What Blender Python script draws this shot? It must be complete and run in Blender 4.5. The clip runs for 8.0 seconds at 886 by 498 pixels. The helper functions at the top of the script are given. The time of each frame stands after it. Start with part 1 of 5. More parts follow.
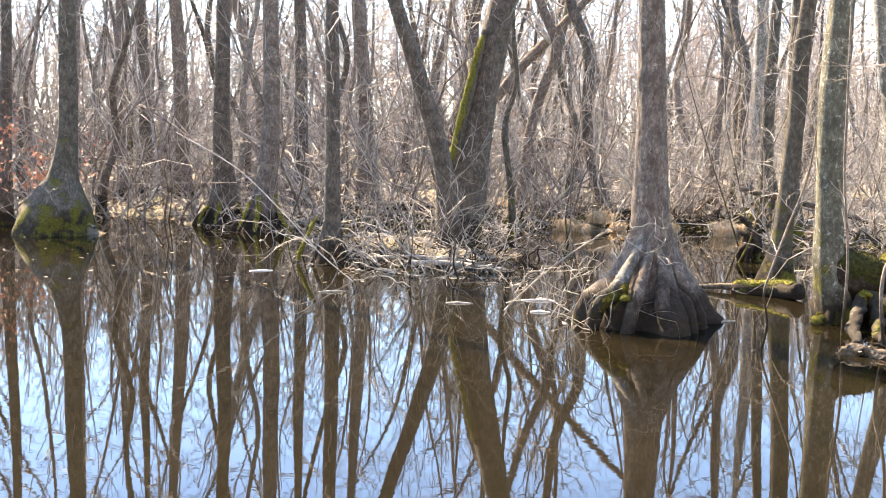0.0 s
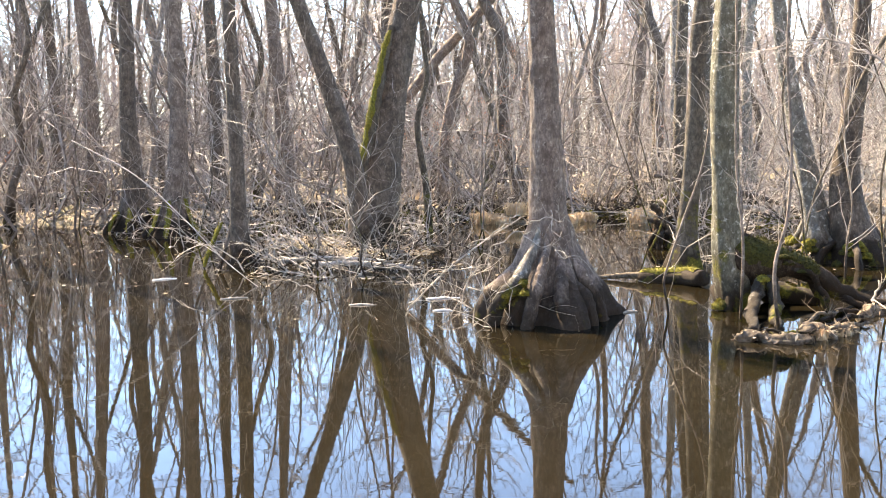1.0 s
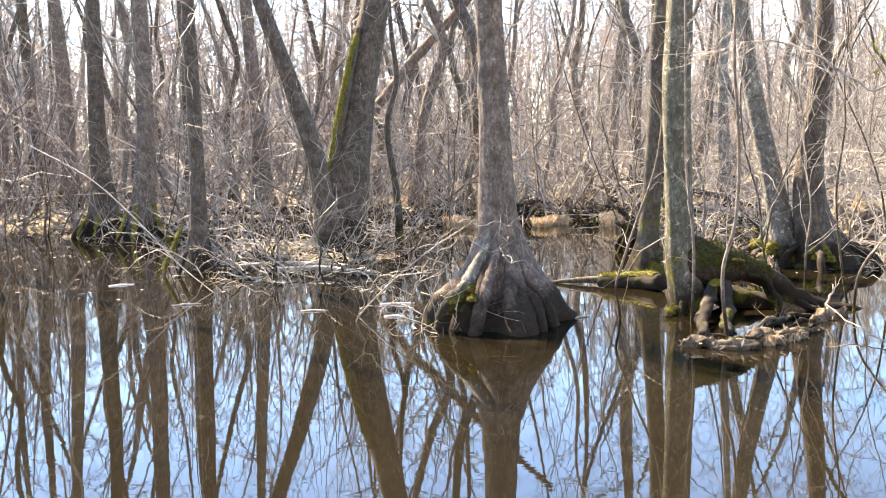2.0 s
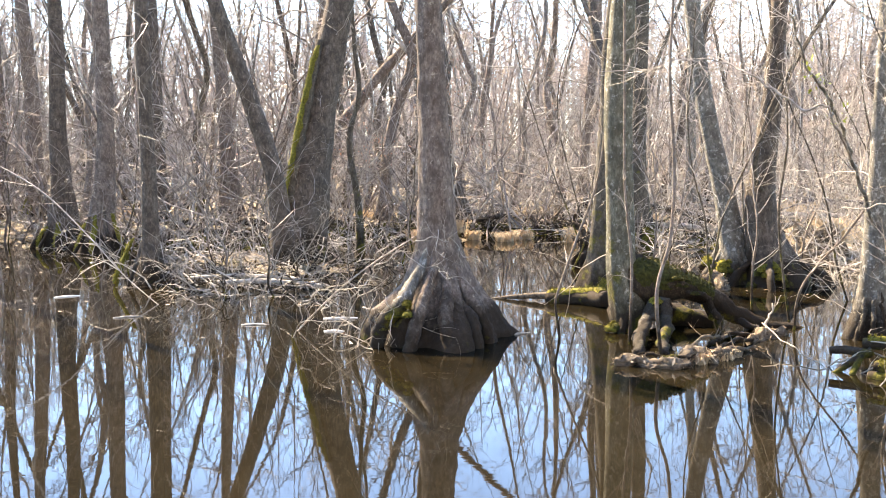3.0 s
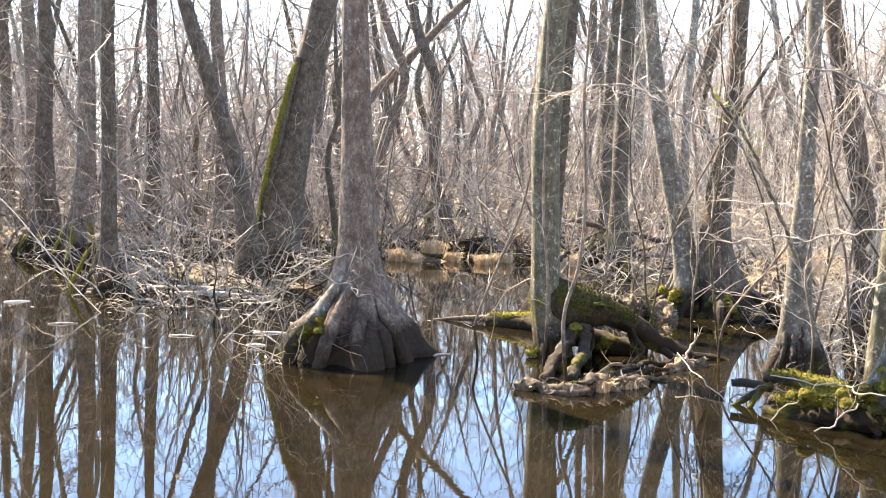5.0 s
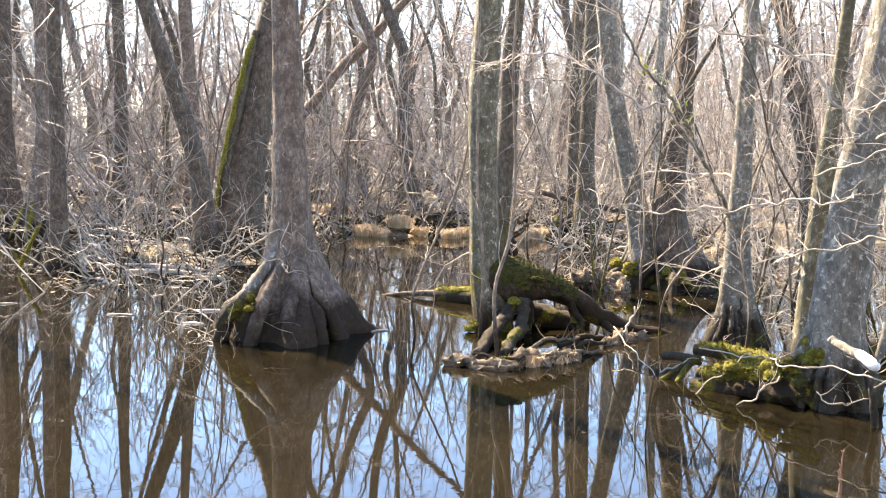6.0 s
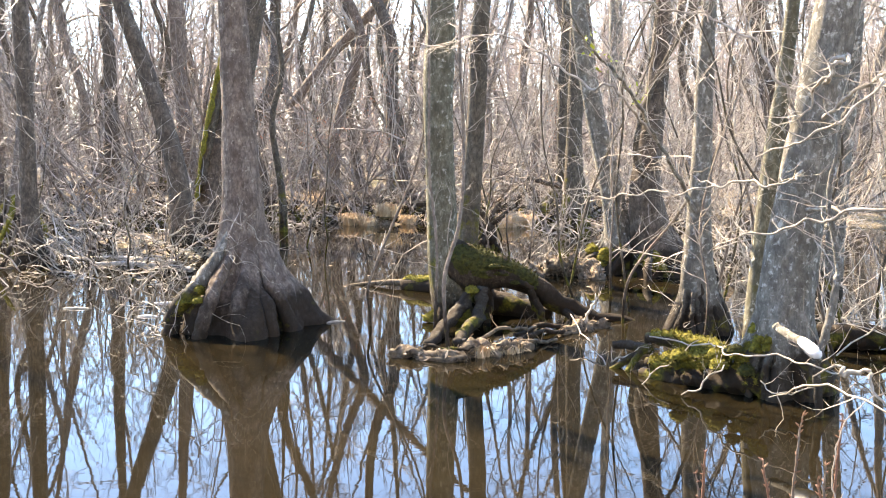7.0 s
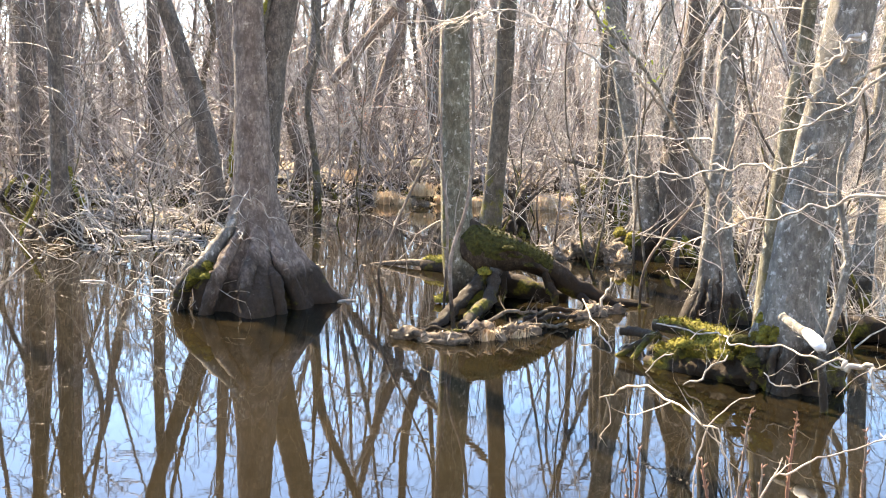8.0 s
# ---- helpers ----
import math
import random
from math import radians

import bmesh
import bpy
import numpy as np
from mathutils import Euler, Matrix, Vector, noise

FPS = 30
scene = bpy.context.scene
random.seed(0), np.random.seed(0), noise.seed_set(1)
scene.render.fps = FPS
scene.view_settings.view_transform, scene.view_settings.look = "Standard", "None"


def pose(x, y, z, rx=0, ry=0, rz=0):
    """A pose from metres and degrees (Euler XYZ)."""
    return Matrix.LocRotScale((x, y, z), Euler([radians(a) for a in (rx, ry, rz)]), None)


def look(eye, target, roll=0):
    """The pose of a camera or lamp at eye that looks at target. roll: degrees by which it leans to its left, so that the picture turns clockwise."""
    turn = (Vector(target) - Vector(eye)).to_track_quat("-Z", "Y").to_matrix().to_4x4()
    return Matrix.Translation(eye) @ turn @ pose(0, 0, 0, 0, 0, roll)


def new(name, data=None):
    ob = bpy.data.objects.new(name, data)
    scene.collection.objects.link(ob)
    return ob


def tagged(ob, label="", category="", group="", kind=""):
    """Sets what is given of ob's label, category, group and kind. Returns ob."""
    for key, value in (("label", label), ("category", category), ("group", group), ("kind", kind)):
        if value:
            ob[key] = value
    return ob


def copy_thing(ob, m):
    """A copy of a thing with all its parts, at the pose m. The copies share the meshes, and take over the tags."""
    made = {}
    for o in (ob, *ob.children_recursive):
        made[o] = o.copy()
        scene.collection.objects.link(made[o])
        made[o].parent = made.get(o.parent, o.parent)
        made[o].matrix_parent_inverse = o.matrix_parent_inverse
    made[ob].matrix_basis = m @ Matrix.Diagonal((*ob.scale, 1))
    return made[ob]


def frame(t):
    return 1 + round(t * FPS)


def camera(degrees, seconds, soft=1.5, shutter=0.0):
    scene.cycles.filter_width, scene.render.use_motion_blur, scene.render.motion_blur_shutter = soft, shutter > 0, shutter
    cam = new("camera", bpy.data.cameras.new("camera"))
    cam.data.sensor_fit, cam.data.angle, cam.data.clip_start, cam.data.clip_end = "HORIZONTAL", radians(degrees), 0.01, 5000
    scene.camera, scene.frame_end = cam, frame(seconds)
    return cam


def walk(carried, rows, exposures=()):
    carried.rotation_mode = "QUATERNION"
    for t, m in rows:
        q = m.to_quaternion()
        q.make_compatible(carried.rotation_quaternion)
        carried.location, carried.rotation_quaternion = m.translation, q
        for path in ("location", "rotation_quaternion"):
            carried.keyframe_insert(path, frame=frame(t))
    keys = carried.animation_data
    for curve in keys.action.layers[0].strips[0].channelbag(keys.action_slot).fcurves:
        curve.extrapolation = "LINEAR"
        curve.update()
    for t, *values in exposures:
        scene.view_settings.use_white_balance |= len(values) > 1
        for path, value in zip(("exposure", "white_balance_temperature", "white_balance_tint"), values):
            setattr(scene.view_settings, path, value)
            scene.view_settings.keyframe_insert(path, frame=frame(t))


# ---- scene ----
cam = camera(45.6, 8.0, soft=1.05)
PATH = [
    (0.0, -0.000, -0.000, 1.644, -5.64, -0.99, 0.00),
    (0.5, 0.179, 0.087, 1.684, -6.35, -0.07, -2.21),
    (1.0, 0.384, 0.158, 1.689, -5.99, 1.04, -3.59),
    (1.5, 0.600, 0.216, 1.692, -5.83, 1.14, -1.01),
    (2.0, 0.804, 0.263, 1.690, -5.86, 1.22, -3.97),
    (2.2, 0.893, 0.283, 1.676, -5.68, 0.94, -5.22),
    (3.3, 1.369, 0.299, 1.728, -4.84, 0.41, -4.53),
    (3.5, 1.467, 0.290, 1.744, -4.53, 0.85, -3.99),
    (4.0, 1.729, 0.257, 1.747, -4.24, -0.23, -3.76),
    (4.2, 1.834, 0.250, 1.731, -3.55, -1.15, -3.95),
    (5.3, 2.399, 0.278, 1.669, -4.65, -1.35, -2.77),
    (5.5, 2.502, 0.301, 1.675, -5.37, -1.33, -3.07),
    (6.0, 2.783, 0.381, 1.672, -5.36, -0.77, -3.26),
    (6.5, 3.057, 0.478, 1.660, -5.77, 0.35, -2.95),
    (7.0, 3.330, 0.571, 1.659, -6.03, 0.07, -2.48),
    (7.5, 3.530, 0.671, 1.641, -6.47, -0.38, -1.37),
    (8.0, 3.697, 0.733, 1.637, -7.09, -0.78, 0.57),
]
walk(cam, [(t, pose(x, y, z, 90 + pitch, roll, yaw)) for t, x, y, z, pitch, roll, yaw in PATH],
     exposures=[(0.0, 2.8, 8600, 14), (3.0, 2.8, 8600, 14), (6.5, 2.84, 8600, 14), (8.0, 2.98, 8600, 14)])

# ---- world and sun ----
SUN_AZIMUTH, SUN_HEIGHT = radians(-33), radians(43)
world = bpy.data.worlds.new("sky")
scene.world = world
world.use_nodes = True
wn = world.node_tree
sky = wn.nodes.new("ShaderNodeTexSky")
sky.sky_type = "NISHITA"
sky.sun_disc = False
sky.sun_elevation = SUN_HEIGHT
sky.sun_rotation = SUN_AZIMUTH % (2 * math.pi)
sky.air_density, sky.dust_density, sky.ozone_density = 0.95, 0.02, 8.0
wn.nodes["Background"].inputs["Strength"].default_value = 0.15
wn.links.new(sky.outputs[0], wn.nodes["Background"].inputs["Color"])
sun_data = bpy.data.lights.new("sun", "SUN")
sun_data.energy, sun_data.angle, sun_data.color = 5.0, radians(0.6), (1.0, 0.93, 0.82)
sun = new("sun", sun_data)
sun_way = Vector((math.sin(SUN_AZIMUTH) * math.cos(SUN_HEIGHT), math.cos(SUN_AZIMUTH) * math.cos(SUN_HEIGHT), math.sin(SUN_HEIGHT)))
sun.matrix_world = look(sun_way * 60, (0, 0, 0))


# ---- materials ----
class Nodes:
    """A small builder for node materials."""

    def __init__(self, name, rough=0.85, spec=0.3):
        self.mat = bpy.data.materials.new(name)
        self.mat.use_nodes = True
        self.t = self.mat.node_tree
        self.b = self.t.nodes["Principled BSDF"]
        self.b.inputs["Roughness"].default_value = rough
        self.b.inputs["Specular IOR Level"].default_value = spec
        self.co = self.t.nodes.new("ShaderNodeTexCoord").outputs["Object"]

    def link(self, a, b):
        self.t.links.new(a, b)

    def stretch(self, sx, sy, sz):
        n = self.t.nodes.new("ShaderNodeMapping")
        n.inputs["Scale"].default_value = (sx, sy, sz)
        self.link(self.co, n.inputs["Vector"])
        return n.outputs[0]

    def noise(self, scale, detail=6, vec=None, rough=0.6):
        n = self.t.nodes.new("ShaderNodeTexNoise")
        n.inputs["Scale"].default_value, n.inputs["Detail"].default_value, n.inputs["Roughness"].default_value = scale, detail, rough
        self.link(vec if vec is not None else self.co, n.inputs["Vector"])
        return n.outputs["Fac"]

    def ramp(self, fac, *stops):
        n = self.t.nodes.new("ShaderNodeValToRGB")
        e = n.color_ramp.elements
        while len(e) < len(stops):
            e.new(0.5)
        for el, (p, c) in zip(e, stops):
            el.position, el.color = p, (*c, 1) if len(c) == 3 else c
        self.link(fac, n.inputs[0])
        return n.outputs[0]

    def mix(self, fac, a, b, kind="MIX"):
        n = self.t.nodes.new("ShaderNodeMix")
        n.data_type, n.blend_type = "RGBA", kind
        for value, socket in ((fac, n.inputs[0]), (a, n.inputs[6]), (b, n.inputs[7])):
            if isinstance(value, (int, float)):
                socket.default_value = value
            elif isinstance(value, tuple):
                socket.default_value = (*value, 1)
            else:
                self.link(value, socket)
        return n.outputs[2]

    def math(self, op, a, b):
        n = self.t.nodes.new("ShaderNodeMath")
        n.operation = op
        for value, socket in ((a, n.inputs[0]), (b, n.inputs[1])):
            if isinstance(value, (int, float)):
                socket.default_value = value
            else:
                self.link(value, socket)
        return n.outputs[0]

    def axis(self, k):
        n = self.t.nodes.new("ShaderNodeSeparateXYZ")
        self.link(self.co, n.inputs[0])
        return n.outputs[k]

    def random(self):
        return self.t.nodes.new("ShaderNodeObjectInfo").outputs["Random"]

    def island(self):
        return self.t.nodes.new("ShaderNodeNewGeometry").outputs["Random Per Island"]

    def bump(self, fac, strength, distance=0.02):
        n = self.t.nodes.new("ShaderNodeBump")
        n.inputs["Strength"].default_value, n.inputs["Distance"].default_value = strength, distance
        self.link(fac, n.inputs["Height"])
        self.link(n.outputs[0], self.b.inputs["Normal"])

    def done(self, colour):
        self.link(colour, self.b.inputs["Base Color"])
        return self.mat


def bark(name, dark, mid, light, lichen, moss_to, lichen_cut=0.62, mossy=0.34):
    """Bark with fissures along the trunk, blotches, pale lichen and moss that thins out upwards to about moss_to metres."""
    n = Nodes(name, 0.9, 0.2)
    long = n.stretch(1, 1, 0.45)
    fiss = n.noise(30, 9, long, 0.78)
    blot = n.noise(7, 8, None, 0.68)
    col = n.ramp(fiss, (0.34, dark), (0.5, mid), (0.66, light))
    col = n.mix(n.ramp(blot, (0.42, (0, 0, 0)), (0.6, (1, 1, 1))), col, n.mix(0.7, col, dark))
    col = n.mix(n.math("MULTIPLY", n.random(), 0.25), col, dark)
    spots = n.ramp(n.noise(19, 6, None, 0.7), (lichen_cut, (0, 0, 0)), (lichen_cut + 0.08, (1, 1, 1)))
    col = n.mix(n.math("MULTIPLY", spots, 0.7), col, lichen)
    up = n.math("SUBTRACT", 1.0, n.math("DIVIDE", n.axis(2), moss_to))
    # Noise-edged dark foot: wet bark, with the shade down there painted in too.
    wet_shade = n.math("ADD", n.math("MULTIPLY", n.axis(2), -1.6), n.math("MULTIPLY", n.noise(3.0, 6), 1.75))
    col = n.mix(n.ramp(wet_shade, (0.1, (0, 0, 0)), (0.5, (0.9, 0.9, 0.9))), col, (0.02, 0.013, 0.007))
    m = n.math("ADD", n.math("MULTIPLY", up, mossy), n.math("MULTIPLY", n.noise(3.6, 7), 0.95))
    moss = n.ramp(m, (0.76, (0, 0, 0)), (0.84, (0.85, 0.85, 0.85)))
    green = n.ramp(n.noise(45, 3), (0.3, (0.04, 0.04, 0.006)), (0.7, (0.17, 0.15, 0.02)))
    col = n.mix(moss, col, green)
    n.bump(n.math("ADD", fiss, n.math("MULTIPLY", blot, 0.8)), 0.9, 0.02)
    return n.done(col)


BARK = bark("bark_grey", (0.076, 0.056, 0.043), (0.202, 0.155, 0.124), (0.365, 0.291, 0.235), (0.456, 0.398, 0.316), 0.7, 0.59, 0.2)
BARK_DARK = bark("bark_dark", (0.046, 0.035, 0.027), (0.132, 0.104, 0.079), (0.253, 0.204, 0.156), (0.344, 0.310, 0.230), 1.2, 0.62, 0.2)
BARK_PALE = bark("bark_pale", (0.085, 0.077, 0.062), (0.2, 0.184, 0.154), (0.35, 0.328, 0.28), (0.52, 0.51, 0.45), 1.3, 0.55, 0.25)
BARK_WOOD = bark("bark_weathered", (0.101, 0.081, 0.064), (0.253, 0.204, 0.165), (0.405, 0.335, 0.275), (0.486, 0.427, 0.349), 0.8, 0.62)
BARK_ROOT = bark("bark_dark_root", (0.024, 0.017, 0.012), (0.069, 0.051, 0.036), (0.157, 0.123, 0.088), (0.304, 0.262, 0.184), 0.8, 0.62, 0.26)
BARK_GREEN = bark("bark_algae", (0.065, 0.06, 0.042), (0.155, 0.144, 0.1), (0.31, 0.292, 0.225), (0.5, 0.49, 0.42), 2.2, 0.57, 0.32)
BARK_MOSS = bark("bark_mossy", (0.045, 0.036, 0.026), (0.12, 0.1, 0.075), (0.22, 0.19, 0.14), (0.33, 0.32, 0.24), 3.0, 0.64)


def plain(name, dark, light, scale=14, rough=0.9, bump=0.5, by_island=0.0):
    n = Nodes(name, rough, 0.25)
    f = n.noise(scale, 6)
    col = n.ramp(f, (0.3, dark), (0.7, light))
    if by_island:
        col = n.mix(n.math("MULTIPLY", n.island(), by_island), col, dark)
    if bump:
        n.bump(f, bump, 0.02)
    return n.done(col)


TWIG = plain("twig_bark", (0.15, 0.122, 0.1), (0.7, 0.625, 0.53), 9, 0.6, 0, 0.75)
TWIG_BROWN = plain("brown_twig_bark", (0.06, 0.046, 0.038), (0.36, 0.295, 0.25), 7, 0.75, 0, 0.5)
TWIG_DARK = plain("dark_twig_bark", (0.24, 0.2, 0.175), (0.56, 0.47, 0.42), 5, 0.85, 0, 0.5)
TWIG_RED = plain("red_twig_bark", (0.12, 0.06, 0.04), (0.32, 0.18, 0.12), 20, 0.7, 0, 0.5)
DEAD = plain("bleached_deadwood", (0.15, 0.125, 0.095), (0.74, 0.66, 0.55), 18, 0.65, 0.3, 0.75)
ROTTEN = plain("rotten_wood", (0.03, 0.022, 0.015), (0.2, 0.155, 0.108), 22, 0.95, 1.0)
WHITE_WOOD = plain("peeled_wood", (0.5, 0.48, 0.44), (0.78, 0.77, 0.74), 12, 0.6, 0.3)
MOSS = plain("moss", (0.045, 0.042, 0.008), (0.3, 0.26, 0.04), 38, 1.0, 1.0, 0.4)
MOSS_DARK = plain("dark_moss", (0.022, 0.023, 0.007), (0.1, 0.094, 0.02), 34, 1.0, 1.0, 0.4)
SEDGE = plain("dry_sedge", (0.4, 0.27, 0.15), (0.78, 0.63, 0.42), 8, 0.8, 0, 0.6)
LEAF_RED = plain("withered_leaf", (0.42, 0.14, 0.07), (0.72, 0.36, 0.22), 5, 0.7, 0, 0.5)
LEAF_GREEN = plain("fresh_leaf", (0.25, 0.3, 0.03), (0.45, 0.5, 0.08), 5, 0.6, 0, 0.3)
LITTER_LEAF = plain("fallen_leaf", (0.12, 0.08, 0.05), (0.54, 0.43, 0.31), 3, 0.8, 0, 0.7)


def litter():
    n = Nodes("leaf_litter", 0.95, 0.2)
    fine, broad = n.noise(38, 6, None, 0.75), n.noise(1.1, 5)
    col = n.ramp(fine, (0.3, (0.05, 0.035, 0.02)), (0.48, (0.22, 0.168, 0.115)), (0.66, (0.5, 0.41, 0.3)))
    col = n.mix(n.ramp(broad, (0.42, (0, 0, 0)), (0.66, (1, 1, 1))), col, n.mix(0.6, col, (0.07, 0.075, 0.02)))
    n.bump(fine, 1.0, 0.05)
    return n.done(col)


def swamp_water():
    """Peat-brown standing water: a dull brown body under a mirror-like skin with the faintest ripples."""
    n = Nodes("swamp_water", 0.012, 0.5)
    n.b.inputs["IOR"].default_value = 1.36
    col = n.ramp(n.noise(0.5, 4), (0.35, (0.0065, 0.0052, 0.0028)), (0.7, (0.012, 0.0092, 0.0048)))
    ripple = n.math("ADD", n.math("MULTIPLY", n.noise(1.6, 1, n.stretch(0.7, 1.4, 1)), 0.4), n.math("ADD", n.math("MULTIPLY", n.noise(8, 1, n.stretch(0.7, 1.6, 1)), 0.1), n.math("MULTIPLY", n.noise(26, 1, n.stretch(0.7, 1.6, 1)), 0.03)))
    n.bump(ripple, 0.026, 0.05)
    return n.done(col)


LITTER, WATER = litter(), swamp_water()


# ---- mesh tools ----
class Buf:
    """Collects quads for one mesh."""

    def __init__(self):
        self.v, self.f, self.n = [], [], 0

    def grid(self, pts, closed=True):
        """pts: rows x columns x 3; the columns close into a ring."""
        r, c = pts.shape[:2]
        i = np.arange(r * c).reshape(r, c) + self.n
        if closed:
            j = np.roll(i, -1, axis=1)
        else:
            i, j = i[:, :-1], i[:, 1:]
        self.f.append(np.stack([i[:-1], j[:-1], j[1:], i[1:]], -1).reshape(-1, 4))
        self.v.append(pts.reshape(-1, 3))
        self.n += r * c

    def quads(self, pts):
        """pts: n x 4 x 3, loose quads."""
        k = len(pts)
        self.v.append(pts.reshape(-1, 3))
        self.f.append(np.arange(k * 4).reshape(-1, 4) + self.n)
        self.n += k * 4

    def mesh(self, name, material, smooth=True):
        v, f = np.concatenate(self.v).astype(np.float32), np.concatenate(self.f).astype(np.int32)
        m = bpy.data.meshes.new(name)
        m.vertices.add(len(v))
        m.vertices.foreach_set("co", v.ravel())
        m.loops.add(f.size)
        m.loops.foreach_set("vertex_index", f.ravel())
        m.polygons.add(len(f))
        m.polygons.foreach_set("loop_start", np.arange(0, f.size, 4, dtype=np.int32))
        m.polygons.foreach_set("use_smooth", np.full(len(f), smooth))
        m.update(calc_edges=True)
        m.validate()
        m.materials.append(material)
        return m


CIRCLES = {}


def rings(pts, radii, sides, shape=None):
    """Rows of points round a bent axis. shape: rows x sides, factors on the radius."""
    pts, radii = np.asarray(pts, float), np.asarray(radii, float)
    tan = np.empty_like(pts)
    tan[1:-1], tan[0], tan[-1] = pts[2:] - pts[:-2], pts[1] - pts[0], pts[-1] - pts[-2]
    tan /= np.sqrt((tan * tan).sum(1))[:, None] + 1e-9
    tx, ty, tz = tan[:, 0], tan[:, 1], tan[:, 2]
    zero = np.zeros_like(tx)
    if np.abs(ty).mean() < 0.8:
        a = np.stack([tz, zero, -tx], 1)
    else:
        a = np.stack([zero, -tz, ty], 1)
    a /= np.sqrt((a * a).sum(1))[:, None] + 1e-9
    ax, ay, az = a[:, 0], a[:, 1], a[:, 2]
    b = np.stack([ty * az - tz * ay, tz * ax - tx * az, tx * ay - ty * ax], 1)
    if sides not in CIRCLES:
        ang = np.linspace(0, 2 * math.pi, sides, endpoint=False)
        CIRCLES[sides] = (np.cos(ang)[None, :, None], np.sin(ang)[None, :, None])
    c, d = CIRCLES[sides]
    rad = radii[:, None, None] if shape is None else (radii[:, None] * shape)[..., None]
    return pts[:, None] + rad * (a[:, None] * c + b[:, None] * d)


def tube(buf, pts, radii, sides=5, shape=None):
    buf.grid(rings(pts, radii, sides, shape))


def smooth_line(keys, step):
    """A Catmull-Rom line through keys (any number of columns), about one point a step."""
    k = np.asarray(keys, float)
    k = np.vstack([2 * k[0] - k[1], k, 2 * k[-1] - k[-2]])
    out = []
    for i in range(1, len(k) - 2):
        n = max(1, int(np.linalg.norm(k[i + 1, :3] - k[i, :3]) / step))
        t = np.arange(n)[:, None] / n
        out.append(0.5 * (2 * k[i] + (k[i + 1] - k[i - 1]) * t + (2 * k[i - 1] - 5 * k[i] + 4 * k[i + 1] - k[i + 2]) * t**2
                          + (3 * k[i] - k[i - 1] - 3 * k[i + 1] + k[i + 2]) * t**3))
    return np.vstack(out + [k[-2:-1]])


def twig(buf, rng, p, d, length, r, kids=3, depth=1, wiggle=0.25, lift=0.15, sides=4, segs=6, stout=1.0, tip=4):
    """A crooked twig with smaller ones on it."""
    p, d = np.array(p, float), np.array(d, float)
    d /= np.linalg.norm(d)
    pts = [p.copy()]
    bends = rng.normal(0, wiggle * 0.6, (segs, 3)) + np.array([0, 0, lift * 0.4])
    for i in range(segs):
        d = d + bends[i]
        d /= math.sqrt(d[0] * d[0] + d[1] * d[1] + d[2] * d[2])
        p = p + d * length / segs
        pts.append(p.copy())
        if depth > 0 and i > 0 and rng.random() < kids / segs:
            side = d + rng.normal(0, 0.75, 3)
            twig(buf, rng, p, side, length * rng.uniform(0.3, 0.6), r * (1 - i / (segs + 1)) * 0.6 * stout, kids, depth - 1, wiggle, lift, 3, tip if depth == 1 else 4, stout, tip)
    tube(buf, pts, np.linspace(r, r * 0.25 * stout, segs + 1), sides)


def part(name, buf, material, parent=None, label="", smooth=True):
    ob = new(name, buf.mesh(name, material, smooth))
    if parent is not None:
        ob.parent = parent
    return tagged(ob, label) if label else ob


def thing(name, at, label, category, group="", kind=""):
    ob = new(name)
    ob.matrix_world = pose(*at)
    bpy.context.view_layer.update()
    return tagged(ob, label, category, group, kind)


def wave(rng, ang, n=5):
    """A closed uneven outline round a ring, about 0 in the mean."""
    return sum(rng.normal(0, 1) / (k ** 0.8) * np.cos(k * ang + rng.uniform(0, 6.3)) for k in range(2, 2 + n))


def lumps(rng, rows, cols):
    """Uneven lumps about 0 over a wrapped grid, smooth from cell to cell."""
    a = rng.normal(0, 1, (rows, cols))
    a = a + np.roll(a, 1, 1) + np.roll(a, -1, 1)
    b = a.copy()
    b[1:] += a[:-1]
    b[:-1] += a[1:]
    return b / 3.0


# ---- ground and water ----
MOUNDS = [  # x, y, half-width, half-depth, height above the bed
    (-6.5, 18.3, 1.1, 0.8, 0.62), (-6.0, 25.0, 4.5, 2.6, 0.6), (-4.0, 21.0, 1.6, 0.9, 0.6), (-0.6, 17.6, 2.2, 1.5, 0.5),
    (0.6, 15.6, 1.6, 1.1, 0.41), (5.6, 13.6, 1.1, 0.7, 0.5), (2.9, 20.9, 0.7, 0.4, 0.62), (4.3, 20.6, 0.6, 0.4, 0.5),
    (8.8, 17.2, 1.3, 0.9, 0.72), (1.6, 23.5, 1.8, 1.2, 0.6), (6.6, 22.5, 1.8, 0.8, 0.62), (6.7, 20.4, 0.9, 0.7, 0.58),
    (-0.5, 28.5, 3.0, 1.8, 0.62), (-12.5, 23.0, 3.0, 2.0, 0.6), (12.0, 21.0, 2.5, 2.0, 0.62), (6.0, 7.5, 0.8, 0.4, 0.36),
]


